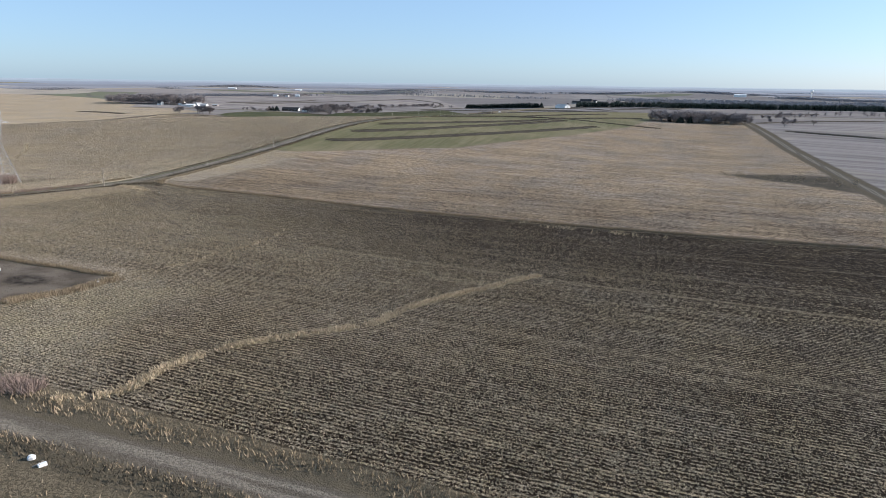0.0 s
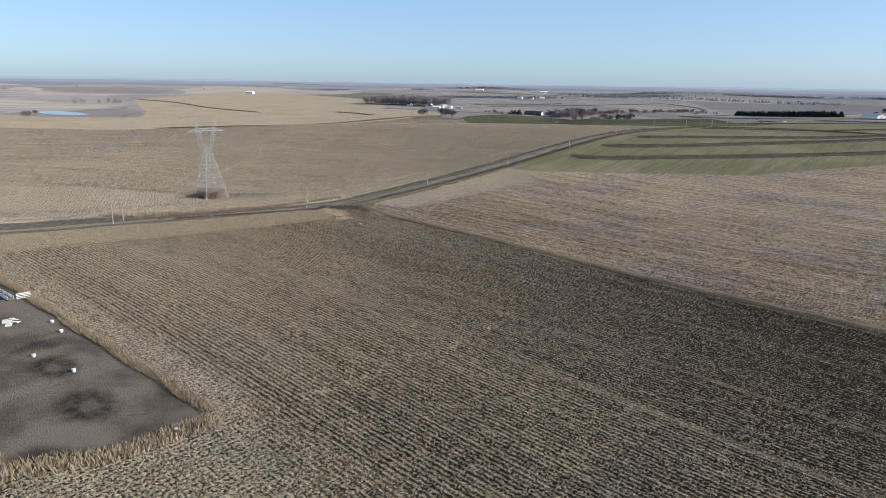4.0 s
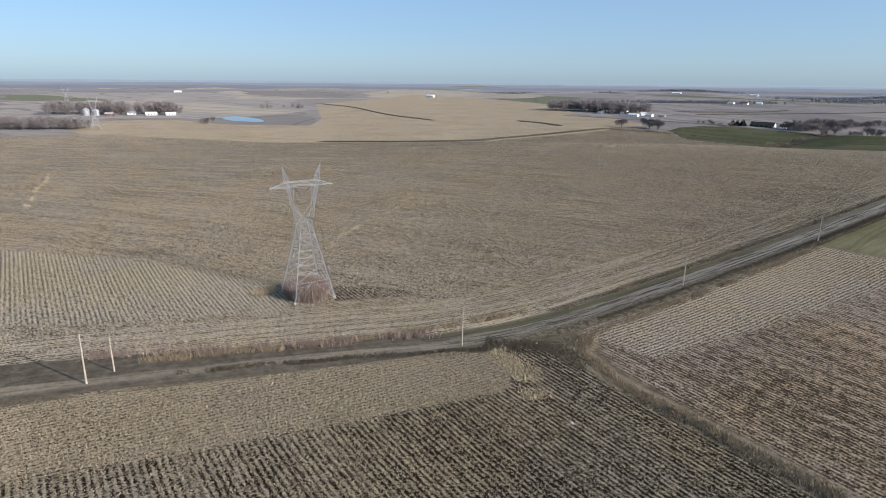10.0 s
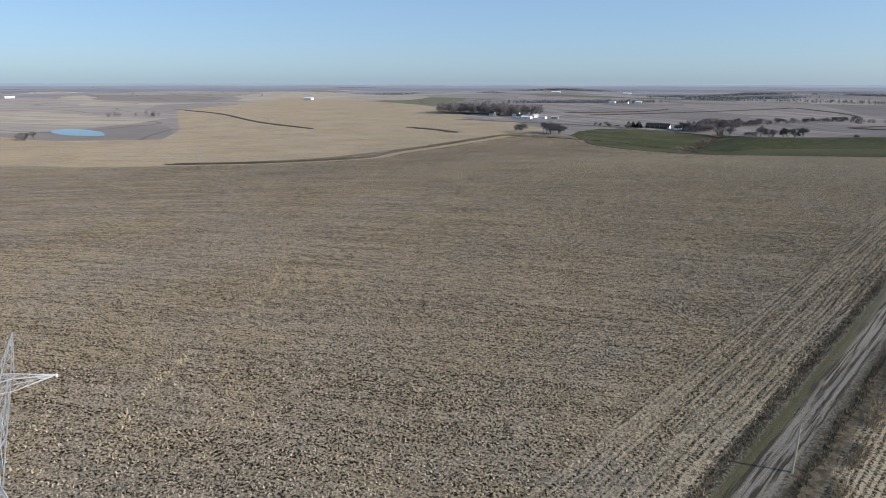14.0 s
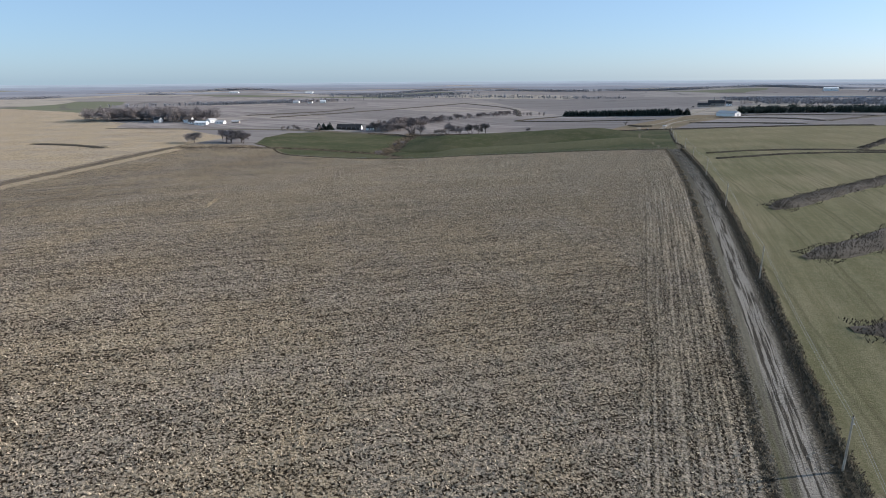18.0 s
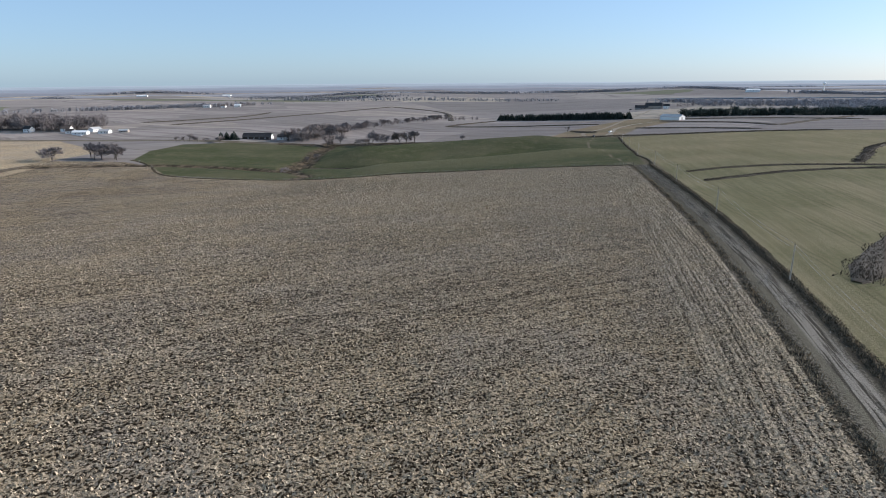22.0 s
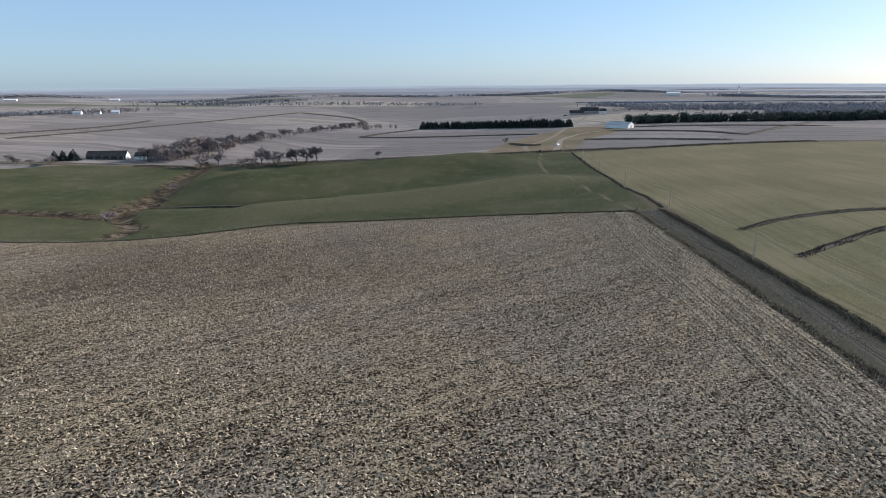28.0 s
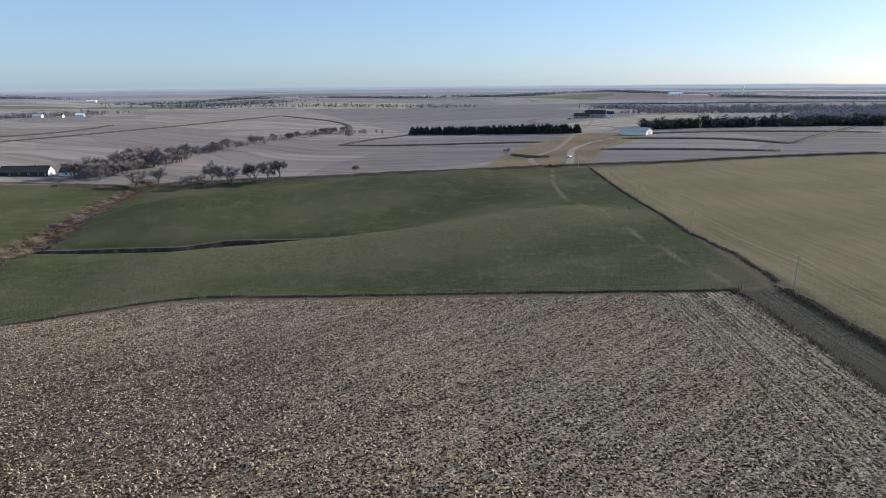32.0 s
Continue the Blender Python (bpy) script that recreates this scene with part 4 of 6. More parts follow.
blades("weed_patch", along([(-404, 446), (-400, 437), (-397, 430)], 200, 1.6, 39), 0.7, 0.2, 0.5, pale_grass, "a tuft line of pale weeds in the stubble", seed=40)
blades("weed_patch", along([(-117, 112), (-119, 122), (-117, 132), (-118, 142), (-115, 154), (-116, 175), (-120, 184)], 900, 2.4, 159, 0.1), 0.6, 0.2, 0.6, pale_grass, "a thin broken line of pale weeds across the rows", seed=160)
blades("weed_patch", along([(-60, 236), (-20, 230), (10, 232)], 900, 5.0, 41, 0.3), 0.9, 0.2, 0.5, pale_grass, "pale weed tufts beside the fence row", seed=42)
LANE_EAST = [(-233.6, 345), (-233.8, 420), (-233.8, 560), (-234.5, 640), (-236, 690)]
blades("lane_bank_grass", along(LANE_EAST, 12000, 1.7, 43, -1.0), 0.32, 0.2, 0.9, dark_grass, "dark grass on the bank between lane and rye field", seed=44)
blades("lane_bank_grass", along(LANE_EAST, 6000, 1.2, 45), 0.55, 0.14, 0.5, dry_grass, "dry grass on the lane's bank", seed=46)
LANE_WEST = [(q[0] - 4.6, q[1]) for q in LANE if q[1] > 235]
blades("lane_verge_grass", along(LANE_WEST, 12000, 1.6, 47, -0.6), 0.32, 0.2, 0.9, dark_grass, "dark weeds on the lane's verge", seed=48)
blades("lane_verge_grass", along(LANE_WEST, 8000, 2.6, 49, -0.3), 0.55, 0.16, 0.5, dry_grass, "dry weeds on the lane's verge", seed=50)
blades("lane_verge_grass", along([(-262, 160), (-254, 190), (-249, 215), (-246, 240)], 5000, 2.6, 51, -0.6), 0.8, 0.16, 0.5, dry_grass, "tan grass between lane and headland", seed=52)
blades("lane_brush", along([(-268, 152), (-262, 166), (-257, 182), (-251, 200), (-246, 216)], 3600, 3.0, 155, -0.2), 1.3, 0.14, 0.5, brush_stems, "brown dead weeds standing along the lane's bank", "brush", seed=156)
blades("lane_brush", along([(-229, 238), (-230.5, 262), (-231.5, 300), (-232.5, 344)], 5200, 2.4, 161, -0.6), 0.7, 0.16, 0.5, dry_grass, "brown dead grass on the bank between lane and headland", "grass", seed=162)
blades("lane_verge_grass", along([(-238, 222), (-231, 229), (-226, 233), (-219, 233)], 3000, 7.0, 163), 0.4, 0.2, 0.7, dark_grass, "dark trampled weeds where the fence row meets the lane", seed=164)
blades("lane_verge_grass", along([(-254, 165), (-245, 195), (-237, 216), (-231, 232)], 4000, 1.8, 53, -0.6), 0.5, 0.16, 0.5, dark_grass, "dark grass on the lane's field side", seed=54)
LANE_MUD = [(q[0] + 1.0, q[1]) for q in LANE if q[1] > 250]
blades("lane_clods", along(LANE_MUD, 9000, 5.0, 151), 0.16, 0.26, 1.2, two_tone("pale_clods", (0.07, 0.06, 0.048), (0.40, 0.36, 0.31)), "crumbled pale mud and straw in the lane's ruts", "mud", seed=152)
blades("lane_ditch_grass", along([(q[0] + 4.6, q[1]) for q in LANE if q[1] > 250], 9000, 1.4, 153), 0.5, 0.16, 0.6, dark_grass, "dark wet grass in the lane's ditch", seed=154)
PASTURE_EDGE = curve([(-246, 690), (-253, 690), (-307, 697), (-350, 704), (-379, 707), (-426, 688), (-476, 685), (-530, 693), (-570, 735), (-600, 755)], 6)
blades("pasture_edge_grass", along(PASTURE_EDGE, 20000, 1.8, 55, -1.0), 0.42, 0.18, 0.4, dark_grass, "dark grass along the pasture fence", seed=56)
RYE_EDGE = [(-235.5, 695), (-234.5, 720), (-237, 750), (-235, 850), (-233, 938)]
blades("pasture_edge_grass", along(RYE_EDGE, 9000, 1.8, 57, -1.0), 0.4, 0.2, 0.8, dark_grass, "dark grass and weeds under the fence between pasture and rye", seed=58)
SOUTH_V = [(-300, 55.5), (-85, 59), (-33, 61), (60, 64)]
blades("road_verge_grass", along(SOUTH_V, 9000, 4.5, 61), 0.75, 0.18, 0.5, dry_grass, "tangled tan grass on the dirt road's verge", seed=62)
blades("road_verge_grass", along([(x, y - 11) for x, y in SOUTH_V], 9000, 4.0, 63), 0.6, 0.18, 0.6, dark_grass, "dark dead weeds in the road ditch", seed=64)
blades("road_verge_grass", along([(x, y - 9) for x, y in SOUTH_V], 4000, 2.0, 65), 0.6, 0.16, 0.5, dry_grass, "dry grass on the dirt road's edge", seed=66)
blades("south_weeds", along([(x, y - 24) for x, y in SOUTH_V], 9000, 20.0, 67), 0.4, 0.2, 0.6, dry_grass, "low weedy grass south of the dirt road", seed=68)
blades("road_bush", along([(-93, 60), (-86, 61.5)], 1300, 4.0, 69), 1.7, 0.12, 0.6, brush_stems, "low brown bush beside the dirt road", "bush", seed=70)
blades("pylon_brush", [(-280.5 + 5.6 * math.sqrt(a) * math.cos(b), 199.5 + 5.0 * math.sqrt(a) * math.sin(b)) for a, b in rng.uniform((0, 0), (1, 6.283), (9500, 2))], 3.3, 0.11, 0.3, brush_stems, "dense leafless brown brush under the pylon", "brush", seed=72)
blades("pylon_weeds", along([(-286, 188), (-289, 194)], 500, 4.0, 73), 0.9, 0.2, 0.5, pale_grass, "pale weeds beside the pylon's brush", seed=74)
blades("creek_grass", along(CREEK[8:], 14000, 15.0, 75, -0.6), 0.45, 0.22, 0.7, two_tone("creek_weeds", (0.075, 0.06, 0.043), (0.235, 0.185, 0.13)), "rough brown grass along the creek bed", seed=76)
blades("creek_grass", along(CREEK[8:], 6000, 12.0, 77, -0.3), 0.6, 0.22, 0.6, dark_grass, "dark tangled weeds in the creek bed", seed=78)
blades("road_ditch_grass", along(NORTH_ROAD[2:9], 14000, 13.0, 79), 0.9, 0.3, 0.5, dark_grass, "dark weeds in the gravel road's ditches", seed=80)
tuft_pts = rng.uniform((-520, 695), (-240, 945), (26000, 2))
blades("pasture_tufts", tuft_pts[inside(tuft_pts[:, 0], tuft_pts[:, 1], PASTURE) > 2], 0.2, 0.3, 0.7, two_tone("pasture_tuft", (0.07, 0.085, 0.032), (0.17, 0.165, 0.08)), "uneven green and tan tufts over the grazed pasture", seed=82)
blades("waterway_grass", along([(45, 402), (80, 405), (114, 395)], 2600, 26.0, 83, -0.3), 0.5, 0.3, 0.6, dry_grass, "brown brush in the grassed waterway", seed=84)

# ---- contour terraces: banked strips of rank grass across the rye ----


def terrace(line, width, high, label, tufts, seed, grass_material=None):
    q = curve(line, 4)
    s, n = Shape(), 6
    for i, (x, y) in enumerate(q):
        a, b = q[max(i - 1, 0)], q[min(i + 1, len(q) - 1)]
        d = Vector((b[0] - a[0], b[1] - a[1])).normalized()
        taper = min(1, 0.25 + i * 0.25, 0.25 + (len(q) - 1 - i) * 0.25)
        for j in range(n + 1):
            o = (j / n - 0.5) * width * taper * (1 + 0.12 * noise.noise((x * 0.2, y * 0.2, j)))
            px_, py_ = x - d.y * o, y + d.x * o
            lift = high * taper * math.sin(math.pi * j / n) + 0.12 * noise.noise((px_ * 0.6, py_ * 0.6, 3))
            s.v.append((px_ - q[0][0], py_ - q[0][1], ground(px_, py_) + max(lift, -0.3 if j in (0, n) else 0.25) - (0.3 if j in (0, n) else 0) - ground(*q[0])))
        if i:
            k0 = (i - 1) * (n + 1)
            s.f += [(k0 + j, k0 + j + 1, k0 + n + 2 + j, k0 + n + 1 + j)[::-1] for j in range(n)]
    ob = tagged(new("terrace_bank", s.mesh("terrace_bank", berm_soil, True)), label, "terrace bank", "contour terraces in the rye", "structure")
    ob.location = (*q[0], ground(*q[0]))
    g = blades("terrace_grass", along(q, tufts, width * 0.95, seed), 0.55, 0.2, 0.6, grass_material or terrace_tufts, "rank dark brown grass on a contour terrace", seed=seed + 1)
    me = g.data
    co = np.empty(len(me.vertices) * 3, np.float32)
    me.vertices.foreach_get("co", co)
    co = co.reshape(-1, 3)
    foot = co.reshape(-1, 4, 3)[:, :2].mean(1) + np.array(g.location)
    d = dist(foot[:, 0], foot[:, 1], q)[0]
    co[:, 2] += np.repeat(high * 0.9 * np.cos(np.clip(d / (width / 2), 0, 1) * math.pi / 2), 4)
    me.vertices.foreach_set("co", co.ravel())


terrace([(-222, 396), (-205, 405), (-148, 467), (-95, 540), (-49, 615)], 10.0, 0.9, "dark grassed terrace bank curving across the rye", 9000, 101)
terrace([(-222, 436), (-202, 456), (-177, 490), (-162, 516), (-120, 590), (-85, 661)], 10.0, 0.9, "dark grassed terrace bank across the rye", 9000, 103)
terrace([(-221, 486), (-194, 526), (-165, 567), (-120, 629), (-89, 694)], 10.0, 0.9, "long dark grassed terrace bank across the rye", 9000, 105)
terrace([(-225, 654), (-202, 671), (-166, 684), (-97, 688), (-40, 660), (10, 640)], 2.6, 0.5, "narrow dark terrace ridge across the rye", 4500, 107)
terrace([(-223, 624), (-201, 642), (-183, 656), (-150, 672), (-110, 684)], 2.6, 0.5, "narrow forked terrace ridge in the rye", 3000, 109)
terrace([(-136, 695), (-112, 740), (-92, 781), (-54, 832)], 7.0, 0.7, "bending grassed bank on the far rye slope", 5000, 111)
terrace([(-85, 690), (-40, 740), (-10, 760)], 7.0, 0.7, "short grassed bank on the far rye slope", 3500, 113)
for i, (line, w) in enumerate((([(-439, 1169), (-330, 1150), (-242, 1119)], 4), ([(-439, 1169), (-415, 1230), (-383, 1275)], 4), ([(-383, 1282), (-280, 1250), (-205, 1190)], 4), ([(-208, 1037), (-150, 1010), (-99, 984)], 5),
                              ([(-174, 1112), (-100, 1075), (-70, 1028)], 5), ([(-150, 1150), (-40, 1140), (49, 1119)], 4), ([(-70, 1028), (-20, 1090), (60, 1180)], 5), ([(-275, 1034), (-262, 1015), (-250, 1008)], 5),
                              ([(-1385, 654), (-1228, 653), (-1005, 607), (-853, 597)], 5), ([(-786, 686), (-740, 686), (-692, 676)], 5), ([(-875, 1135), (-803, 1273), (-808, 1404)], 7), ([(-805, 1099), (-734, 1293), (-640, 1619)], 7), ([(-640, 1619), (-506, 1488), (-452, 1285)], 7), ([(-640, 345), (-574, 388), (-560, 450), (-600, 520), (-640, 700)], 3.5), ([(112, 770), (180, 830), (271, 885)], 5), ([(128, 995), (180, 1030), (240, 1066)], 5), ([(126, 680), (160, 660), (200, 638)], 5))):
    terrace(line, w * 1.5, 1.1, "dark grassed terrace line across a distant field", 1600, 121 + 2 * i, dark_grass)


# ---- the lattice pylon ----
def pylon(x, y, rz, label, heavy=True):
    """A single-circuit lattice tower: four splayed legs, a waist, two flaring columns, a bridge with arms and two peaks."""
    ob = thing("transmission_tower", x, y, rz, label, "pylon", "transmission towers", sink=0.1)
    B, W, H1, HK, HB, D = 5.0, 1.4, 17.6, 22.8, 27.0, 0.75
    w = 0.098 if heavy else 0.2
    leg_at = lambda sx, sy, z: Vector((sx * (B + (W - B) * z / H1), sy * (B + (W - B) * z / H1), z))
    corners = [(-1, -1), (1, -1), (1, 1), (-1, 1)]
    for sx, sy in corners:
        leg = part("leg", Shape().angle(leg_at(sx, sy, 0), leg_at(sx, sy, H1), w * 2.0, 0.06), galvanised, ob)
        part("footing", Shape().tube((sx * B, sy * B, -0.5), (sx * B, sy * B, 0.4), 0.32, 0.28, 10), concrete, leg, "pale concrete footing")
    levels = [0.0, 4.6, 8.6, 12.0, 15.0, 18.0]
    for a, b in zip(corners, corners[1:] + corners[:1]):
        s = Shape()
        for z0, z1 in zip(levels, levels[1:]):
            p0, p1, q0, q1 = leg_at(*a, z0), leg_at(*a, z1), leg_at(*b, z0), leg_at(*b, z1)
            mid_top = (p1 + q1) / 2
            if z0 == 0:
                s.angle(p0, mid_top, w * 0.7), s.angle(q0, mid_top, w * 0.7)
                for t in (0.3, 0.55, 0.8):
                    s.angle(p0.lerp(p1, t), p0.lerp(mid_top, t), w * 0.45), s.angle(q0.lerp(q1, t), q0.lerp(mid_top, t), w * 0.45)
                    s.angle(p0.lerp(p1, t), p0.lerp(mid_top, t - 0.25), w * 0.45), s.angle(q0.lerp(q1, t), q0.lerp(mid_top, t - 0.25), w * 0.45)
            else:
                s.angle(p0, q1, w * 0.6), s.angle(q0, p1, w * 0.6)
                c = (p0 + q1) / 2
                s.angle((p0 + p1) / 2, c, w * 0.4), s.angle((q0 + q1) / 2, c, w * 0.4)
            s.angle(p1, q1, w * 0.6)
        part("bracing", s, galvanised, ob)
    for sy in (-1, 1):
        s = Shape()
        outer = lambda sx, z: Vector((sx * (W + (D - W) * min(1, (z - H1) / (HB - H1))), sy * (W + (3.85 - W) * (z - H1) / (HB + 1.2 - H1)), z))
        for sx in (-1, 1):
            k_pt, top = outer(sx, HK), outer(sx, HB + 1.2)
            s.angle(outer(sx, H1), top, w)
            inner = Vector((sx * D, sy * 2.35, HB))
            s.angle(k_pt, inner, w * 0.8)
            s.angle(k_pt, Vector((sx * W, -sy * W, H1)), w * 0.9)
            for t in (0.25, 0.5, 0.75):
                s.angle(k_pt.lerp(inner, t), k_pt.lerp(top, t), w * 0.4), s.angle(k_pt.lerp(inner, t), k_pt.lerp(top, min(1, t + 0.2)), w * 0.4)
                s.angle(outer(sx, H1).lerp(k_pt, t), Vector((sx * W, -sy * W, H1)).lerp(k_pt, t), w * 0.4)
        for z0, z1 in ((18, 20), (20, 22), (22, 24), (24, 26), (26, 28)):
            s.angle(outer(-1, z0), outer(1, z1), w * 0.45), s.angle(outer(1, z0), outer(-1, z1), w * 0.45), s.angle(outer(-1, z1), outer(1, z1), w * 0.45)
        part("column", s, galvanised, ob)
        s = Shape()
        tip = Vector((0, sy * 4.75, 32.3))
        for sx in (-1, 1):
            for yy in (3.0, 4.1):
                s.angle(Vector((sx * D, sy * yy, HB + 1.2)), tip, w * 0.75)
        for t in (0.2, 0.4, 0.6, 0.8):
            ring = [Vector((sx * D, sy * yy, HB + 1.2)).lerp(tip, t) for sx, yy in ((-1, 3.0), (1, 3.0), (1, 4.1), (-1, 4.1))]
            nxt = [Vector((sx * D, sy * yy, HB + 1.2)).lerp(tip, t - 0.2) for sx, yy in ((-1, 3.0), (1, 3.0), (1, 4.1), (-1, 4.1))]
            for i in range(4):
                s.angle(ring[i], nxt[(i + 1) % 4], w * 0.4)
        part("peak", s, galvanised, ob)
        s = Shape()
        tip = Vector((0, sy * 7.5, HB + 0.1))
        roots = [Vector((sx * D, sy * 3.9, z)) for sx in (-1, 1) for z in (HB, HB + 1.2)]
        for r in roots:
            s.angle(r, tip, w * 0.75)
        for t in (0.25, 0.5, 0.75):
            q = [r.lerp(tip, t) for r in roots]
            o = [r.lerp(tip, t - 0.25) for r in roots]
            s.angle(q[0], o[2], w * 0.4), s.angle(q[1], o[3], w * 0.4), s.angle(q[0], o[1], w * 0.4), s.angle(q[2], o[3], w * 0.4)
        arm = part("arm", s, galvanised, ob)
        part("shield_plate", Shape().box(tip + Vector((0, 0, -0.1)), (0.3, 0.2, 0.26), 0, 0.05), white_plastic, arm, "white end fitting")
    s = Shape()
    for sx in (-1, 1):
        for z in (HB, HB + 1.2):
            dip = 0.0 if z > HB else 0.35
            s.angle((sx * D, -3.9, z - dip * 0), (sx * D, 0, z + dip), w * 0.8), s.angle((sx * D, 0, z + dip), (sx * D, 3.9, z), w * 0.8)
        for i in range(6):
            y0, y1 = -3.9 + 1.3 * i, -2.6 + 1.3 * i
            s.angle((sx * D, y0, HB if i % 2 else HB + 1.2), (sx * D, y1, HB + 1.2 if i % 2 else HB), w * 0.45)
    for i in range(7):
        y0 = -3.9 + 1.3 * i
        s.angle((-D, y0, HB + 1.2), (D, y0, HB + 1.2), w * 0.4), s.angle((-D, y0, HB + 1.2), (D, y0 + (1.3 if i < 6 else 0), HB + 1.2), w * 0.4)
    part("bridge", s, galvanised, ob)
    if heavy:
        for sy in (-1, 1):
            s = Shape()
            a, b = Vector((0, sy * 2.3, HB)), Vector((0, sy * 0.12, HB - 2.1))
            s.tube(a, b, 0.03, 0.03, 5)
            for i in range(14):
                q = a.lerp(b, 0.12 + i * 0.055)
                s.tube(q, q.lerp(b, 0.05), 0.14, 0.05, 8)
            part("insulator_string", s, porcelain, ob, "brown disc insulator string")
    return ob


pylon(-281.0, 199.8, 0, "galvanised steel lattice pylon standing in leafless brush at a field's edge")
pylon(-870, 198, 0, "distant galvanised lattice pylon on a tan field", False)
pylon(-1420, 195, 0, "distant galvanised lattice pylon before a farmstead", False)

# ---- utility poles and their wires along the lane ----
POLES = [(-256.5, 151, 9.2), (-239.2, 217, 8.0), (-237, 286, 8.0), (-235.2, 350, 8.0), (-235, 417, 7.6), (-235, 483, 7.6), (-235, 549, 7.6), (-235, 621, 7.0), (-234.5, 690, 7.0), (-237, 747, 7.0), (-236, 812, 7.0), (-235, 876, 7.0), (-238, 950, 7.5)]
tops = []
for x, y, h in POLES:
    ob = thing("utility_pole", x, y, 0, "weathered wooden utility pole beside the dirt lane", "utility pole", "poles along the lane", sink=0.4)
    part("pole", Shape().tube((0, 0, 0), (0.05, 0, h * 0.5), 0.17, 0.145, 9).tube((0.05, 0, h * 0.5), (0.03, 0.02, h + 0.4), 0.145, 0.11, 9), pole_wood, ob)
    part("insulator", Shape().tube((0.03, 0.02, h + 0.4), (0.03, 0.02, h + 0.55), 0.05, 0.08, 8).tube((0.03, 0.02, h + 0.55), (0.03, 0.02, h + 0.66), 0.08, 0.03, 8), porcelain, ob, "brown top insulator")
    part("bracket", Shape().box((0.2, 0, h - 0.6), (0.3, 0.08, 0.1), 0, 0.02), galvanised, ob)
    tops.append(Vector((x + 0.03, y + 0.02, ground(x, y) - 0.4 + h + 0.6)))
    tops[-1].freeze()
for a, b in zip(tops, tops[1:]):
    ob = new("overhead_wire")
    ob.location = a
    tagged(ob, "two thin sagging wires strung between wooden poles", "wire", "wires along the lane")
    for drop, off in ((0.0, 0.0), (1.25, 0.34)):
        s, prev = Shape(), None
        for i in range(9):
            t = i / 8
            q = a.lerp(b, t) - a - Vector((-off, 0, drop + 0.9 * 4 * t * (1 - t)))
            if prev is not None:
                s.tube(prev, q, 0.016, 0.016, 3, False)
            prev = q
        part("wire", s, wire_metal, ob)
ob = thing("guy_pole", -259.5, 155.5, 0, "short leaning wooden stub pole beside the utility pole", "utility pole", sink=0.4)
part("pole", Shape().tube((0, 0, 0), (0.25, -0.1, 6.9), 0.15, 0.11, 9), pole_wood, ob)
part("cap", Shape().tube((0.25, -0.1, 6.9), (0.26, -0.1, 7.0), 0.13, 0.10, 9), galvanised, ob)


# ---- fences ----
def fence(line, spacing, label, name="wire_fence", high=1.25, wires=3, group=""):
    """Wooden posts with strands of wire from post to post."""
    q = np.array(line, float)
    s = np.concatenate([[0], np.cumsum(np.hypot(*np.diff(q, axis=0).T))])
    at = np.arange(0, s[-1], spacing)
    pts = [(float(np.interp(a, s, q[:, 0])), float(np.interp(a, s, q[:, 1]))) for a in at]
    ob = thing(name, *pts[0], 0, label, "fence", group)
    z0 = ob.location.z
    post = Shape().tube((0, 0, -0.3), (0, 0, high), 0.075, 0.065, 6).mesh("post", post_wood)
    for i, (x, y) in enumerate(pts):
        o = new("post", post)
        o.parent = ob
        o.matrix_basis = pose(x - pts[0][0], y - pts[0][1], ground(x, y) - z0, random.uniform(-4, 4), random.uniform(-4, 4), 0)
    for w in range(wires):
        sh, zz = Shape(), high * (0.95 - 0.28 * w)
        for (x0, y0), (x1, y1) in zip(pts, pts[1:]):
            sh.tube((x0 - pts[0][0], y0 - pts[0][1], ground(x0, y0) - z0 + zz), (x1 - pts[0][0], y1 - pts[0][1], ground(x1, y1) - z0 + zz), 0.008, 0.008, 3, False)
        part("wire", sh, wire_metal, ob)
    return ob


fence(FENCE_ROW[2:], 7.0, "old post and wire fence buried in dead grass")
fence(LOT_NORTH[::-1], 3.2, "wooden post and wire fence along the muddy lot")
fence([(-126, 86), (-160, 86.5), (-290, 83.5)], 4.0, "post and wire fence on the lot's lower side")
fence(PASTURE_EDGE, 6.0, "post and wire fence between pasture and stubble")
fence(RYE_EDGE, 6.0, "post and wire fence between pasture and rye")
fence([(-255, 957), (-356, 964), (-448, 948)], 8.0, "post and wire fence along the gravel road")
for x, y in ((-250.5, 690), (-245.2, 690.5)):
    ob = thing("gate_post", x, y, 0, "thick wooden gate post at the pasture entrance", "gate post", "pasture gate posts", sink=0.3)
    part("post", Shape().tube((0, 0, 0), (0, 0, 1.9), 0.14, 0.13, 9), post_wood, ob)
    part("hinge", Shape().box((0.14, 0, 1.2), (0.1, 0.06, 0.16), 0, 0.01), galvanised, ob)


# ---- the muddy lot ----
def tub(x, y, label):
    ob = thing("feed_tub", x, y, random.uniform(0, 90), label, "feed tub", "tubs in the lot")
    part("body", Shape().tube((0, 0, 0), (0, 0, 0.5), 0.27, 0.34, 14), white_plastic, ob)
    part("rim", Shape().tube((0, 0, 0.47), (0, 0, 0.53), 0.365, 0.365, 14), white_plastic, ob)
    part("lid", Shape().tube((0, 0, 0.53), (0.0, 0.015, 0.57), 0.33, 0.26, 14), white_plastic, ob)


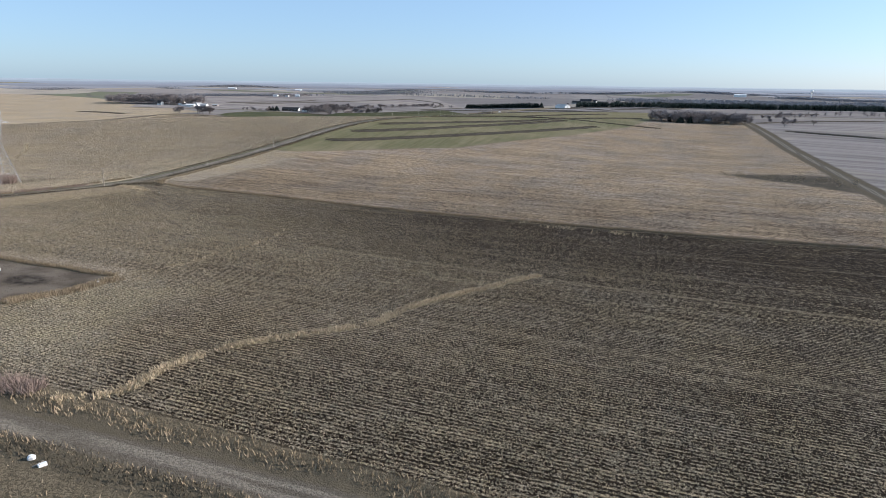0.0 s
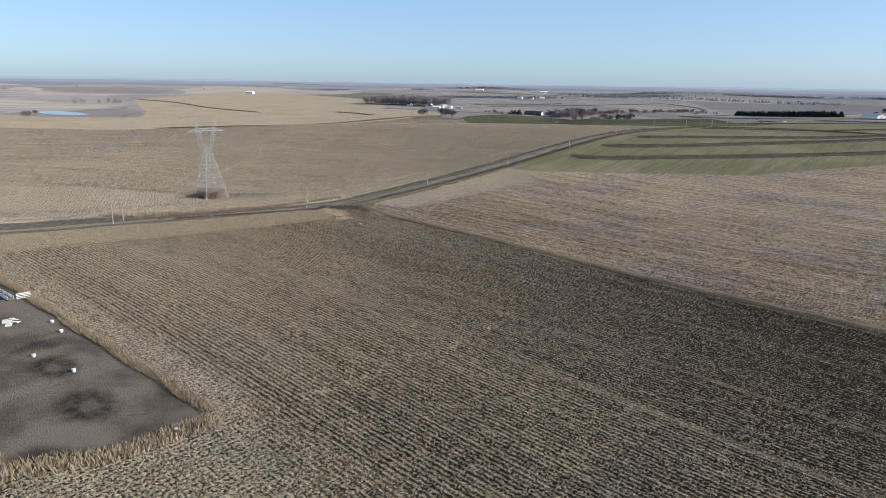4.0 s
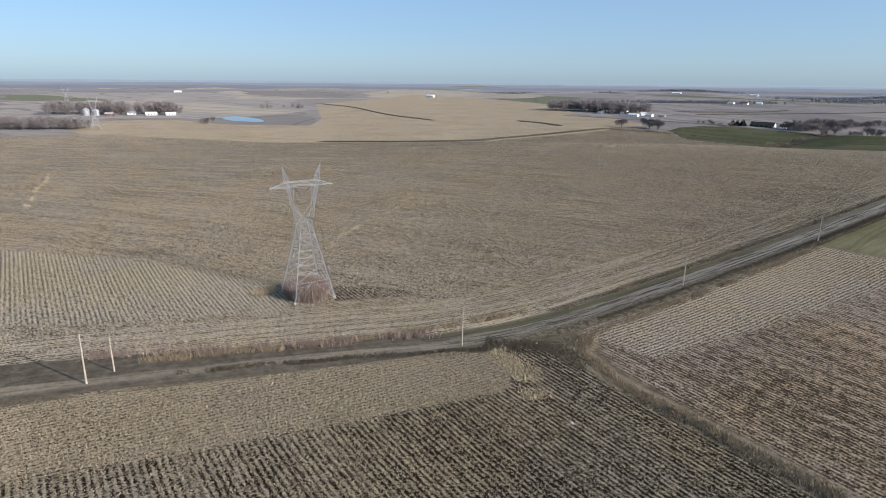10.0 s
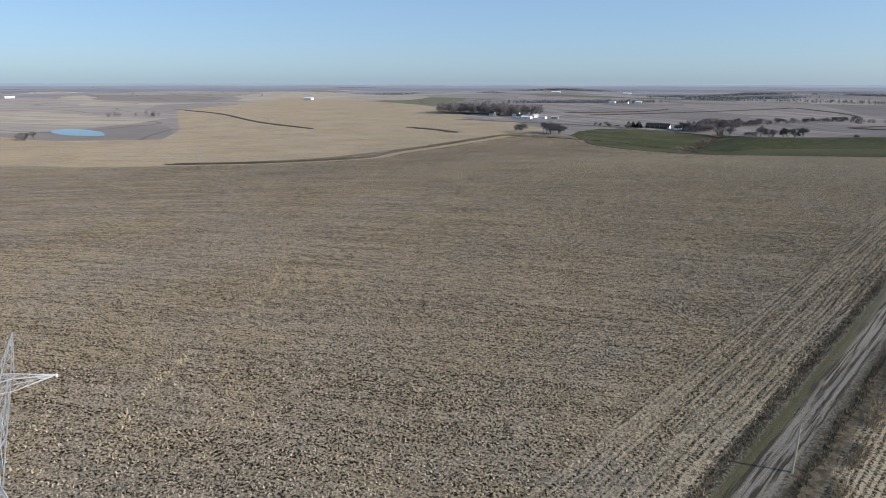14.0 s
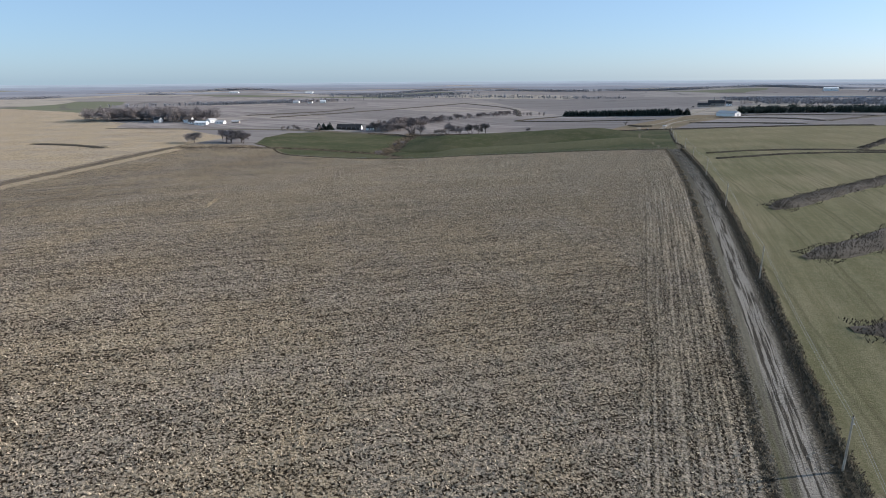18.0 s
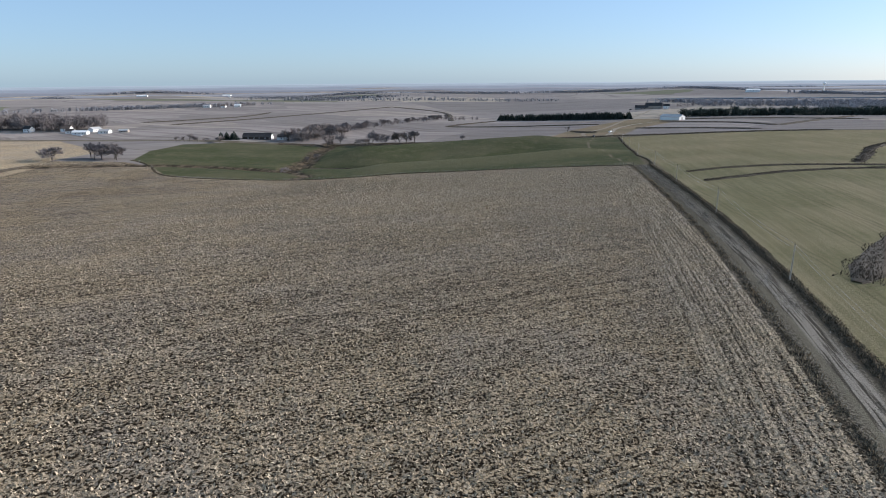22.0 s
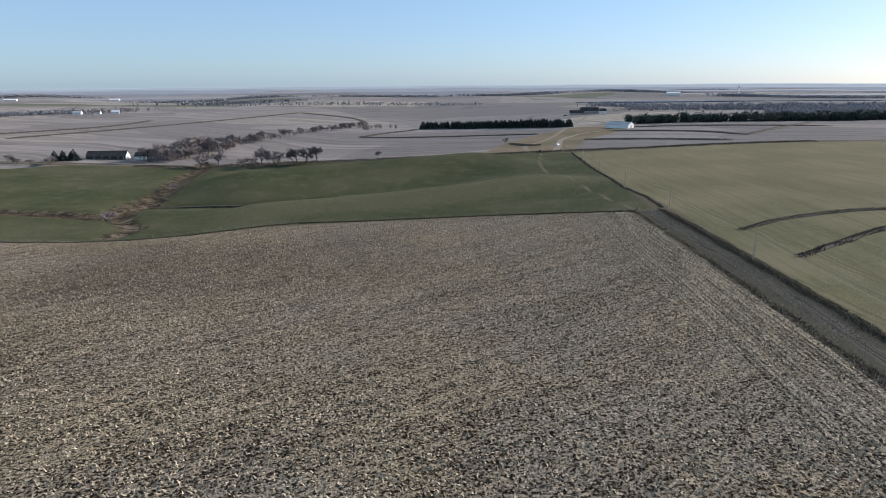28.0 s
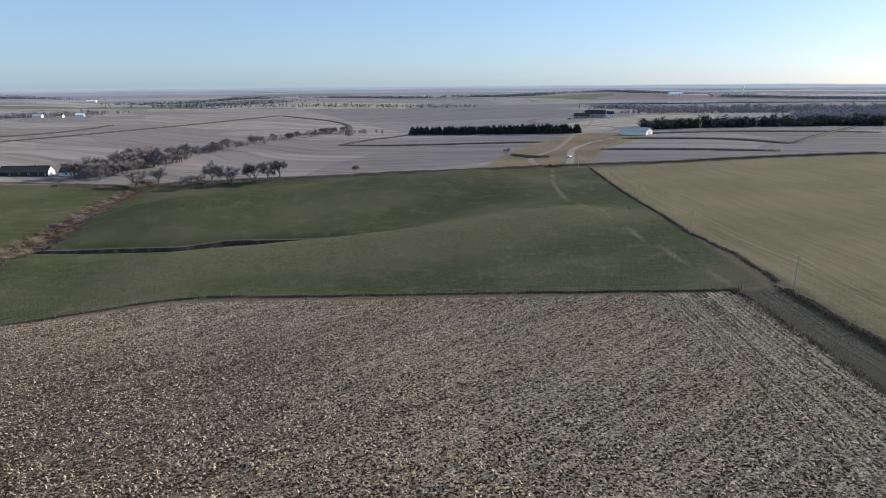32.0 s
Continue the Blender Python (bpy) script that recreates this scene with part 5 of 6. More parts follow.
for x, y in ((-175, 107), (-169, 106.6), (-150.5, 102.3), (-122.5, 105.8), (-160.5, 99.5)):
    tub(x, y, "white plastic feed tub on the muddy ground")
ob = thing("feed_bunk", -197.5, 104.6, 4, "long whitewashed board feed bunk by the lot fence", "feed bunk")
for sy in (-0.55, 0.55):
    for zz in (0.45, 0.75, 1.0):
        part("board", Shape().box((0, sy, zz), (9.5, 0.06, 0.2), 0, 0.02), white_paint, ob)
for sx in (-4.5, -1.5, 1.5, 4.5):
    for sy in (-0.48, 0.48):
        part("post", Shape().box((sx, sy, 0.55), (0.14, 0.12, 1.1), 0, 0.02), post_wood, ob)
part("trough", Shape().box((0, 0, 0.3), (9.3, 0.9, 0.12), 0, 0.02), post_wood, ob)
ob = thing("board_gate", -192.8, 107.3, 80, "short weathered white board gate panel at the fence", "gate")
for zz in (0.4, 0.75, 1.1, 1.4):
    part("board", Shape().box((0, 0, zz), (2.6, 0.05, 0.16), 0, 0.015), white_paint, ob)
for sx in (-1.25, 0, 1.25):
    part("upright", Shape().box((sx, 0.05, 0.8), (0.14, 0.06, 1.5), 0, 0.015), post_wood, ob)
ob = thing("water_tank", -204.8, 102.2, 15, "white stock water tank with a dark cover", "water tank")
part("tank", Shape().tube((0, 0, 0), (0, 0, 0.8), 1.25, 1.3, 20), white_plastic, ob)
part("cover", Shape().box((0.5, 0.3, 0.95), (1.9, 1.5, 0.25), 20, 0.08), car_dark, ob, "black rubber cover")
part("pipe", Shape().tube((-1.1, 0, 0), (-1.1, 0, 1.3), 0.06, 0.06, 8), galvanised, ob)
ob = thing("concrete_slab", -179.8, 101.2, 8, "broken pale concrete slab with rubble on the mud", "concrete slab")
for i in range(7):
    part("slab", Shape().box((random.uniform(-2.6, 2.6), random.uniform(-1, 1), 0.12 + 0.06 * i), (random.uniform(1.2, 2.6), random.uniform(0.7, 1.3), 0.22), random.uniform(-35, 35), 0.06), concrete, ob)
part("timber", Shape().box((0.8, 0.6, 0.55), (2.8, 0.18, 0.16), 24, 0.03), post_wood, ob, "dark loose timber")
ob = thing("hose_ring", -195.5, 104.0, 0, "pale hose lying in a ring on the mud", "hose")
s = Shape()
for i in range(24):
    a, b = 6.283 * i / 24, 6.283 * (i + 1) / 24
    s.tube((1.5 * math.cos(a), 1.1 * math.sin(a), 0.07), (1.5 * math.cos(b), 1.1 * math.sin(b), 0.07), 0.045, 0.045, 6, False)
part("hose", s, concrete, ob)
part("coupling", Shape().tube((1.5, -0.1, 0.07), (1.5, 0.15, 0.07), 0.08, 0.08, 8), galvanised, ob)
ob = thing("rubbish_pile", -70.6, 47.6, 30, "white rubbish bags and broken boxes in the ditch weeds", "rubbish")
part("bag", Shape().box((0, 0, 0.35), (0.9, 0.75, 0.7), 10, 0.22), white_plastic, ob)
part("box", Shape().box((1.9, -1.7, 0.22), (1.0, 0.6, 0.4), 35, 0.06), white_plastic, ob)
part("board", Shape().box((1.2, -1.2, 0.12), (1.5, 0.25, 0.06), 60, 0.01), post_wood, ob, "dark broken board")
part("sheet", Shape().box((-0.9, -0.7, 0.1), (1.0, 0.8, 0.08), -20, 0.02), car_dark, ob, "dark plastic sheet")
for x, y, r in ((-206.5, 216, 0.35), (-232, 231, 0.3)):
    ob = thing("field_stone", x, y, 0, "pale fieldstone lying in the stubble", "stone", "stones")
    s = Shape()
    n = 10
    for j, (zz, rr) in enumerate(((-0.1, 0.8), (r * 0.5, 1.05), (r * 0.95, 0.7), (r * 1.15, 0.25))):
        s.v += [(r * rr * math.cos(6.283 * i / n) * (1 + 0.2 * noise.noise((i, j, x))), r * rr * 0.8 * math.sin(6.283 * i / n), zz) for i in range(n)]
    s.f = [(l * n + i, l * n + (i + 1) % n, (l + 1) * n + (i + 1) % n, (l + 1) * n + i) for l in range(3) for i in range(n)] + [tuple(range(3 * n, 4 * n))]
    part("rock", s, concrete, ob, smooth_faces=True)

# ---- the eroded bank in the pasture ----
s, q = Shape(), curve([(-476, 784.5), (-445, 786.5), (-422, 788.5), (-403, 795.5), (-385, 797.5), (-362, 798.5)], 2)
for i, (x, y) in enumerate(q):
    e = 0.9 * noise.noise((x * 0.3, y * 0.3, 1)) + 0.5 * noise.noise((x * 0.9, 2, 5))
    top = ground(x, y + 3.4) + 0.05
    t = min(1, i / 4, (len(q) - 1 - i) / 4)
    low = ground(x, y) - 0.2
    for yy, zz in ((y + 3.6 + e, top + 0.02), (y + 2.3 + e, top - 0.15 * t), (y + 1.7 + e * 1.3, low + (top - low) * 0.45), (y + 0.9 + e * 0.6, low + 0.1)):
        s.v.append((x - q[0][0], yy - q[0][1], zz - ground(*q[0])))
    if i:
        o = (i - 1) * 4
        s.f += [(o + j, o + j + 1, o + j + 5, o + j + 4) for j in range(3)]
ob = tagged(new("gully_bank", s.mesh("gully_bank", clod)), "raw dark earth bank of a gully cut into the pasture", "bank", kind="structure")
ob.location = (*q[0], ground(*q[0]))
s = Shape()
rng = np.random.default_rng(8)
for x, y in along(curve([(-470, 784), (-422, 787), (-365, 797)], 4), 90, 3.0, 9):
    r = rng.uniform(0.2, 0.6)
    s.box((x + 470, y - 777, ground(x, y) - ground(-470, 777) + r * 0.2), (r * 1.6, r, r * 0.9), rng.uniform(0, 90), r * 0.3)
ob = tagged(new("fallen_clods", s.mesh("fallen_clods", clod)), "fallen sods and clods along the gully floor", "earth", kind="stuff")
ob.location = (-470, 777, ground(-470, 777))

# ---- pond ----
s, n = Shape(), 40
s.add([(66 * math.cos(6.283 * i / n) * (1 + 0.12 * math.sin(3 * 6.283 * i / n)), 22 * math.sin(6.283 * i / n), 0) for i in range(n)], [tuple(range(n))])
ob = tagged(new("pond", s.mesh("pond", pond_water)), "small blue farm pond lying in a hollow", "pond", kind="structure")
ob.location = (-1015, 385, 1.12)


# ---- trees ----
def bare_tree(seed, h, spread):
    """Trunk with limbs, and a crown of fine twigs, for a leafless tree of height h."""
    r = random.Random(seed)
    wood, fine_twigs = Shape(), Shape()

    def grow(p0, d, length, rad, depth):
        p1 = p0 + d * length
        wood.tube(p0, p1, rad, rad * 0.65, 5 if depth < 2 else 3, False)
        if depth >= 3:
            for _ in range(12):
                a = p0.lerp(p1, r.random())
                e = (d + Vector((r.uniform(-1, 1), r.uniform(-1, 1), r.uniform(-0.5, 1))) * 0.9).normalized() * h * r.uniform(0.06, 0.14)
                o = e.orthogonal().normalized() * h * 0.0085
                tip = a + e
                fine_twigs.add([a - o, a + o, tip], [(0, 1, 2)])
                side = (e.normalized() + Vector((r.uniform(-1, 1), r.uniform(-1, 1), r.uniform(-0.4, 0.9)))).normalized() * e.length * 0.7
                m_ = a.lerp(tip, 0.5)
                fine_twigs.add([m_ - o * 0.8, m_ + o * 0.8, m_ + side], [(0, 1, 2)])
            return
        for i in range(3 if depth else 5):
            start = p0.lerp(p1, r.uniform(0.5, 1.0) if depth else r.uniform(0.55, 1.0))
            a = r.uniform(0, 6.283)
            q = d.orthogonal().normalized()
            q = q * math.cos(a) + d.cross(q) * math.sin(a)
            nd = (d * (1.0 - spread * 0.45) + q * spread * r.uniform(0.6, 1.2) + Vector((0, 0, 0.22))).normalized()
            grow(start, nd, length * r.uniform(0.6, 0.85), rad * 0.55, depth + 1)
        if depth:
            grow(p1, (d + Vector((r.uniform(-0.25, 0.25), r.uniform(-0.25, 0.25), 0.1))).normalized(), length * 0.7, rad * 0.6, depth + 1)

    grow(Vector((0, 0, -0.3)), Vector((r.uniform(-0.05, 0.05), r.uniform(-0.05, 0.05), 1)).normalized(), h * 0.34, h * 0.022, 0)
    return wood, fine_twigs


def conifer(seed, h):
    r = random.Random(seed)
    wood, leaf = Shape(), Shape()
    wood.tube((0, 0, -0.3), (0, 0, h * 0.97), h * 0.018, h * 0.003, 6)
    for i in range(15):
        z = h * (0.06 + 0.9 * i / 15)
        rad = h * 0.27 * (1 - i / 15.4) ** 0.8 * r.uniform(0.85, 1.1)
        for j in range(9):
            a = 6.283 * (j + r.random()) / 9
            d = Vector((math.cos(a), math.sin(a), r.uniform(-0.35, 0.05)))
            t = Vector((-math.sin(a), math.cos(a), 0)) * rad * 0.30
            p0, p1 = Vector((0, 0, z + h * 0.03)), Vector((0, 0, z)) + d * rad
            m_ = p0.lerp(p1, 0.55) + Vector((0, 0, r.uniform(-0.02, 0.02) * h))
            leaf.add([p0, m_ - t, p1, m_ + t], [(0, 1, 2, 3)])
            up = Vector((0, 0, rad * 0.22))
            leaf.add([p0.lerp(p1, 0.2), m_ - up, p1, m_ + up], [(0, 1, 2, 3)])
    return wood, leaf


def tree_kind(name, shapes, crown_material, label, category):
    """A first tree of its kind; the others are copied from it."""
    ob = new(name)
    tagged(ob, label, category)
    part("trunk", shapes[0], bark, ob)
    part("crown", shapes[1], crown_material, ob)
    return ob


bare_kinds = [tree_kind("bare_tree", bare_tree(40 + i, 10.0, s_), twigs, "leafless grey-brown deciduous tree in a winter grove", "tree") for i, s_ in enumerate((0.75, 0.95, 0.6, 1.1, 0.85))]
pine_kinds = [tree_kind("pine_tree", conifer(60 + i, 10.0), needles, "dark green conifer in a windbreak row", "tree") for i in range(3)]
used = set()


def plant(kinds, x, y, h, r, group, label=""):
    ob = r.choice(kinds)
    m_ = pose(x, y, ground(x, y) - 0.1, 0, 0, r.uniform(0, 360))
    if ob.name not in used:
        used.add(ob.name)
        t = ob
        t.matrix_basis = m_
    else:
        t = copy_thing(ob, m_)
    wide = 1.9 if ob in pine_kinds else 1.15
    t.scale = (h / 10 * wide * r.uniform(0.85, 1.2), h / 10 * wide * r.uniform(0.85, 1.2), h / 10)
    return tagged(t, label, group=group)


def grove(kinds, pts, lo, hi, seed, group, label=""):
    r = random.Random(seed)
    for x, y in pts:
        plant(kinds, x, y, r.uniform(lo, hi), r, group, label)


def far_grove(pts, lo, hi, seed, label, material=None, m_=130, fat=0.016):
    """Stuff: a wood too far off to tell its trees apart; each tree a stem and a loose round crown of twigs."""
    g = np.random.default_rng(seed)
    pts = np.asarray(pts, float)
    n = len(pts)
    h = np.repeat(g.uniform(lo, hi, n), m_)
    base = np.repeat(np.stack([pts[:, 0], pts[:, 1], heights(pts[:, 0], pts[:, 1])], -1), m_, 0)
    a, q = g.uniform(0, 6.283, n * m_), g.uniform(-1, 1, n * m_)
    e = g.uniform(0, 1, n * m_) ** 0.4
    flat_r = np.sqrt(1 - q * q) * e
    mid_ = base + np.stack([np.cos(a) * flat_r * h * 0.42, np.sin(a) * flat_r * h * 0.42, h * (0.55 + 0.40 * q * e)], -1)
    d = np.stack([np.cos(a) * 0.6 + g.normal(0, 0.5, n * m_), np.sin(a) * 0.6 + g.normal(0, 0.5, n * m_), 0.5 + g.normal(0, 0.4, n * m_)], -1) * (h * 0.13)[:, None]
    root, tip = mid_ - d, mid_ + d
    root[::m_], tip[::m_] = base[::m_], base[::m_] + np.array([0, 0, 1.0]) * (h[::m_] * 0.7)[:, None]
    w = np.stack([-np.sin(a), np.cos(a), g.normal(0, 0.5, n * m_)], -1) * (h * fat)[:, None]
    o = base[0].copy()
    me = fast_mesh("far_grove", np.stack([root - w, root + w, tip], 1).reshape(-1, 3) - o, np.arange(3 * n * m_).reshape(-1, 3))
    me.materials.append(material or twigs)
    ob = tagged(new("far_grove", me), label, "grove", kind="stuff")
    ob.location = o


grove(bare_kinds, along([(-556, 938), (-552, 960), (-546, 1000), (-542, 1045)], 46, 30, 201), 10, 16, 202, "creek grove", "leafless tree in the grove along the creek")
grove(bare_kinds, along([(-542, 1045), (-538, 1100), (-530, 1160), (-520, 1205)], 20, 16, 331), 7, 11, 332, "creek grove", "leafless tree in the grove along the creek")
far_grove(along([(-556, 936), (-552, 960), (-546, 1000), (-538, 1100), (-520, 1205), (-480, 1320)], 190, 22, 301, -0.4), 4, 8, 302, "tangled leafless brush along the creek", None, 80, 0.022)
far_grove(along([(-135, 1212), (0, 1220), (110, 1230), (300, 1270), (700, 1340), (1000, 1380)], 1000, 44, 303), 7, 12, 304, "dark evergreen wood behind the ridge fields", needles, 50, 0.04)
far_grove(along([(-135, 1201), (0, 1206), (110, 1215), (300, 1251), (520, 1301)], 900, 12, 312), 5, 10, 313, "dense dark young conifers filling the belt along the ridge", needles, 40, 0.05)
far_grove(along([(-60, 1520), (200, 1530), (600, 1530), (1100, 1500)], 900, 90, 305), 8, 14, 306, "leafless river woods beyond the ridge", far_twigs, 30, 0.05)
far_grove(along([(140, 900), (260, 1010), (420, 1060)], 40, 30, 307), 5, 9, 308, "bare brush on the far side of the section road")
far_grove(along([(-475, 1325), (-440, 1300), (-420, 1310)], 20, 24, 309), 5, 8, 310, "mixed brush on a brown hillside")
grove(bare_kinds, along([(-520, 1205), (-500, 1260), (-470, 1330)], 22, 20, 203), 6, 10, 204, "creek grove", "leafless tree in the grove along the creek")
grove(bare_kinds, [(-511, 923), (-500, 930), (-474, 921), (-468, 935), (-460, 940), (-447, 944), (-438, 952), (-428, 946), (-455, 934), (-442, 940)], 13, 17, 205, "trees by the gravel road", "spreading leafless tree beside the gravel road")
grove(bare_kinds, [(-482, 806), (-479, 820), (-470, 741)], 6, 8, 206, "creek trees", "small bare tree on the creek bank in the pasture")
grove(bare_kinds, [(-384, 972), (-279, 1034)], 6, 8, 207, "single trees", "small lone bare tree at a field's edge")
grove(bare_kinds, [(-655, 741), (-650, 735), (-632, 752), (-627, 757), (-621, 750), (-615, 756), (-610, 752), (-624, 746), (-618, 761)], 12, 16, 208, "trees at the pasture corner", "broad bare tree on the pasture's corner")
grove(bare_kinds, along([(-660, 905), (-625, 900), (-612, 925)], 9, 14, 209), 6, 9, 210, "farmhouse trees", "bare tree beside the farmhouse")
grove(pine_kinds, [(-628, 928), (-624, 932), (-620, 936), (-616, 933)], 7, 10, 211, "farmhouse pines", "dark conifer at the end of the farmhouse")
far_grove(along([(-1040, 985), (-960, 1010), (-880, 1010), (-850, 1030)], 210, 60, 212), 15, 22, 213, "leafless shelter belt round a distant farmstead")
far_grove(along([(-1180, 165), (-1160, 230), (-1150, 330)], 150, 70, 214), 14, 21, 215, "leafless shelter belt of the western farm")
far_grove(along([(-915, 90), (-900, 120), (-885, 150), (-865, 190)], 150, 34, 216), 9, 14, 217, "low bare thicket in the western hollow")
grove(bare_kinds, along([(-930, 300), (-915, 325)], 4, 14, 218), 8, 11, 219, "pond trees", "bare tree beside the pond")
far_grove(along([(-1280, 480), (-1260, 520), (-1240, 560)], 12, 14, 220), 7, 12, 221, "bare trees in a distant draw")
grove(pine_kinds, along([(-380, 1296), (-290, 1250), (-200, 1192)], 150, 9, 222), 8.5, 11, 223, "pine windbreak")
grove(pine_kinds, along([(-135, 1200), (0, 1205), (110, 1214), (300, 1250), (520, 1300)], 130, 14, 224), 8, 11, 225, "pine belt", "dark conifer in the long belt along the ridge")
grove(bare_kinds, along([(5, 752), (50, 760), (96, 762)], 40, 36, 226), 9, 14, 227, "eastern grove", "leafless tree in the grove by the section road")
grove(pine_kinds, along([(5, 735), (60, 742)], 4, 10, 228), 7, 9, 229, "eastern grove", "dark conifer at the edge of a bare grove")
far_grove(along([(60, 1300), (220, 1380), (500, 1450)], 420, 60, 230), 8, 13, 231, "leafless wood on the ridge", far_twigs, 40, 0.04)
far_grove(along([(0, 742), (50, 752), (104, 764)], 110, 26, 240), 9, 15, 241, "dense leafless grove round a shed by the section road")
far_grove(along([(-180, 1440), (-100, 1460), (-20, 1440)], 16, 30, 232), 7, 11, 233, "bare trees behind the hilltop house")
far_grove(along([(-1080, 1580), (-940, 1600)], 20, 24, 234), 8, 12, 235, "bare trees of a distant farm")
grove(bare_kinds, along([(140, 700), (150, 900), (220, 960)], 14, 40, 236), 6, 10, 237, "road trees", "bare tree near the section road")

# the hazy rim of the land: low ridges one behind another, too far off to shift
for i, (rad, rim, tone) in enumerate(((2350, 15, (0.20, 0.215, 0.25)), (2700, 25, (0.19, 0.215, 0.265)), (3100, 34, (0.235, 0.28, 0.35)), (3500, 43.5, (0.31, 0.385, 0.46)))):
    s, n = Shape(), 360
    for j in range(n):
        a = 6.2832 * j / n
        d = Vector((math.cos(a), math.sin(a), 0))
        top = rim + 3.0 * noise.noise((d.x * 9, d.y * 9, i)) + 1.2 * noise.noise((d.x * 40, d.y * 40, i))
        for rr, zz in ((rad, -40), (rad, top - 4), (rad + 60, top)):
            s.v.append((d.x * rr, d.y * rr, zz))
    for j in range(n):
        o, q = j * 3, ((j + 1) % n) * 3
        s.f += [(o, o + 1, q + 1, q), (o + 1, o + 2, q + 2, q + 1)]
    # aerial haze is painted on as a blue-grey glow of the ridges
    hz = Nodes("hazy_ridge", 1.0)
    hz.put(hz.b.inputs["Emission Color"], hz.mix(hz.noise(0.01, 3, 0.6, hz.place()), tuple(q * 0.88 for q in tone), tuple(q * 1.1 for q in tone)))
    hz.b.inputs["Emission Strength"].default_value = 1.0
    ob = tagged(new("backdrop", s.mesh("backdrop", hz.colour((0.02, 0.02, 0.02)))), "low horizon ridges, their blue-grey haze painted as glow", "backdrop", kind="structure")
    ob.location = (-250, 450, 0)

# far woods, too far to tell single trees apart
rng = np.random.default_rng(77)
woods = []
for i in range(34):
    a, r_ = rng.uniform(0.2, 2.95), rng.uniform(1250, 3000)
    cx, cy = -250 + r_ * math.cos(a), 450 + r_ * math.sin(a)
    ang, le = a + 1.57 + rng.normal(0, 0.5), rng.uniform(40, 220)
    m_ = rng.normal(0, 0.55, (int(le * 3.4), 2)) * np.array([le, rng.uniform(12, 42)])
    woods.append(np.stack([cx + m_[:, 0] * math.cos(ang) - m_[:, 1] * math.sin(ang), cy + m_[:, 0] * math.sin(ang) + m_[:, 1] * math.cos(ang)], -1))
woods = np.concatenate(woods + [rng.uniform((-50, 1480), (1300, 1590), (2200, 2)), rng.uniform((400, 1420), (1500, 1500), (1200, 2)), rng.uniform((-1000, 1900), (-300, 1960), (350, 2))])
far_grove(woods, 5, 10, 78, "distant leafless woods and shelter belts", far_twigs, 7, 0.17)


# a far reach of the river, shining between the woods
s, q = Shape(), curve([(-60, 2110), (60, 2085), (300, 2030), (591, 1979), (760, 1970)], 30)
for i, (x, y) in enumerate(q):
    wd = 75 * min(1.0, 0.1 + i / 6, 0.1 + (len(q) - 1 - i) / 6)
    s.v += [(x, y - wd, ground(x, y - wd) + 0.7), (x, y + wd, ground(x, y + wd) + 0.7), (x, y - wd, ground(x, y - wd) - 2), (x, y + wd, ground(x, y + wd) - 2)]
    if i:
        o = 4 * i
        s.f += [(o - 4, o, o + 1, o - 3), (o - 2, o + 2, o, o - 4), (o - 3, o + 1, o + 3, o - 1)]
tagged(new("river", s.mesh("river", pond_water, True)), "pale shining reach of a distant river", "river", kind="structure")

# ---- buildings ----
brown_wall = plain("dark_brown_siding", (0.045, 0.037, 0.032), (0.085, 0.07, 0.06), 1.5, 0.8, bump=0.2)
def building(name, x, y, rz, size, rise, walls, roof, label, category, windows=2, door=True, chimney=False, big_door=False):
    """A gabled building: wall shell, two-slab roof, windows with frames, doors."""
    lx, ly, h = size
    ob = thing(name, x, y, rz, label, category, sink=0.3)
    s = Shape().box((0, 0, h / 2), (lx, ly, h))
    for sx in (-1, 1):
        xx = sx * lx / 2
        s.add([(xx, -ly / 2, h), (xx, ly / 2, h), (xx, 0, h + rise), (xx - sx * 0.2, -ly / 2, h), (xx - sx * 0.2, ly / 2, h), (xx - sx * 0.2, 0, h + rise)], [(0, 1, 2), (5, 4, 3), (0, 3, 4, 1), (1, 4, 5, 2), (2, 5, 3, 0)])
    part("wall", s, walls, ob)
    rf = part("roof", Shape().gable((0, 0, h + 0.12), (lx, ly), rise), roof, ob)
    part("ridge_cap", Shape().box((0, 0, h + rise + 0.16), (lx + 0.8, 0.4, 0.1), 0, 0.03), roof, rf)
    for i in range(windows):
        for sy in (-1, 1):
            wx = -lx / 2 + lx * (i + 1) / (windows + 1)
            w = part("window", Shape().box((wx, sy * (ly / 2 + 0.02), h * 0.6), (1.1, 0.06, 1.2)), window_glass, ob, "dark window pane")
            part("frame", Shape().box((wx, sy * (ly / 2 + 0.03), h * 0.6 + 0.66), (1.3, 0.1, 0.12)).box((wx, sy * (ly / 2 + 0.03), h * 0.6 - 0.66), (1.3, 0.14, 0.12)).box((wx - 0.6, sy * (ly / 2 + 0.03), h * 0.6), (0.1, 0.1, 1.2)).box((wx + 0.6, sy * (ly / 2 + 0.03), h * 0.6), (0.1, 0.1, 1.2)), white_paint, w)
    if door:
        part("door", Shape().box((lx / 2 - 1.6, -ly / 2 - 0.04, 1.2), (1.0, 0.08, 2.1), 0, 0.02), stone_wall, ob)
    if big_door:
        part("sliding_door", Shape().box((lx / 2 + 0.06, 0, 1.9), (0.1, 4.2, 3.6), 0, 0.02), grey_metal, ob, "grey sliding door")
    if chimney:
        part("chimney", Shape().box((lx * 0.2, 0.6, h + rise + 0.3), (0.8, 0.8, 1.6), 0, 0.05), stone_wall, ob)
    return ob


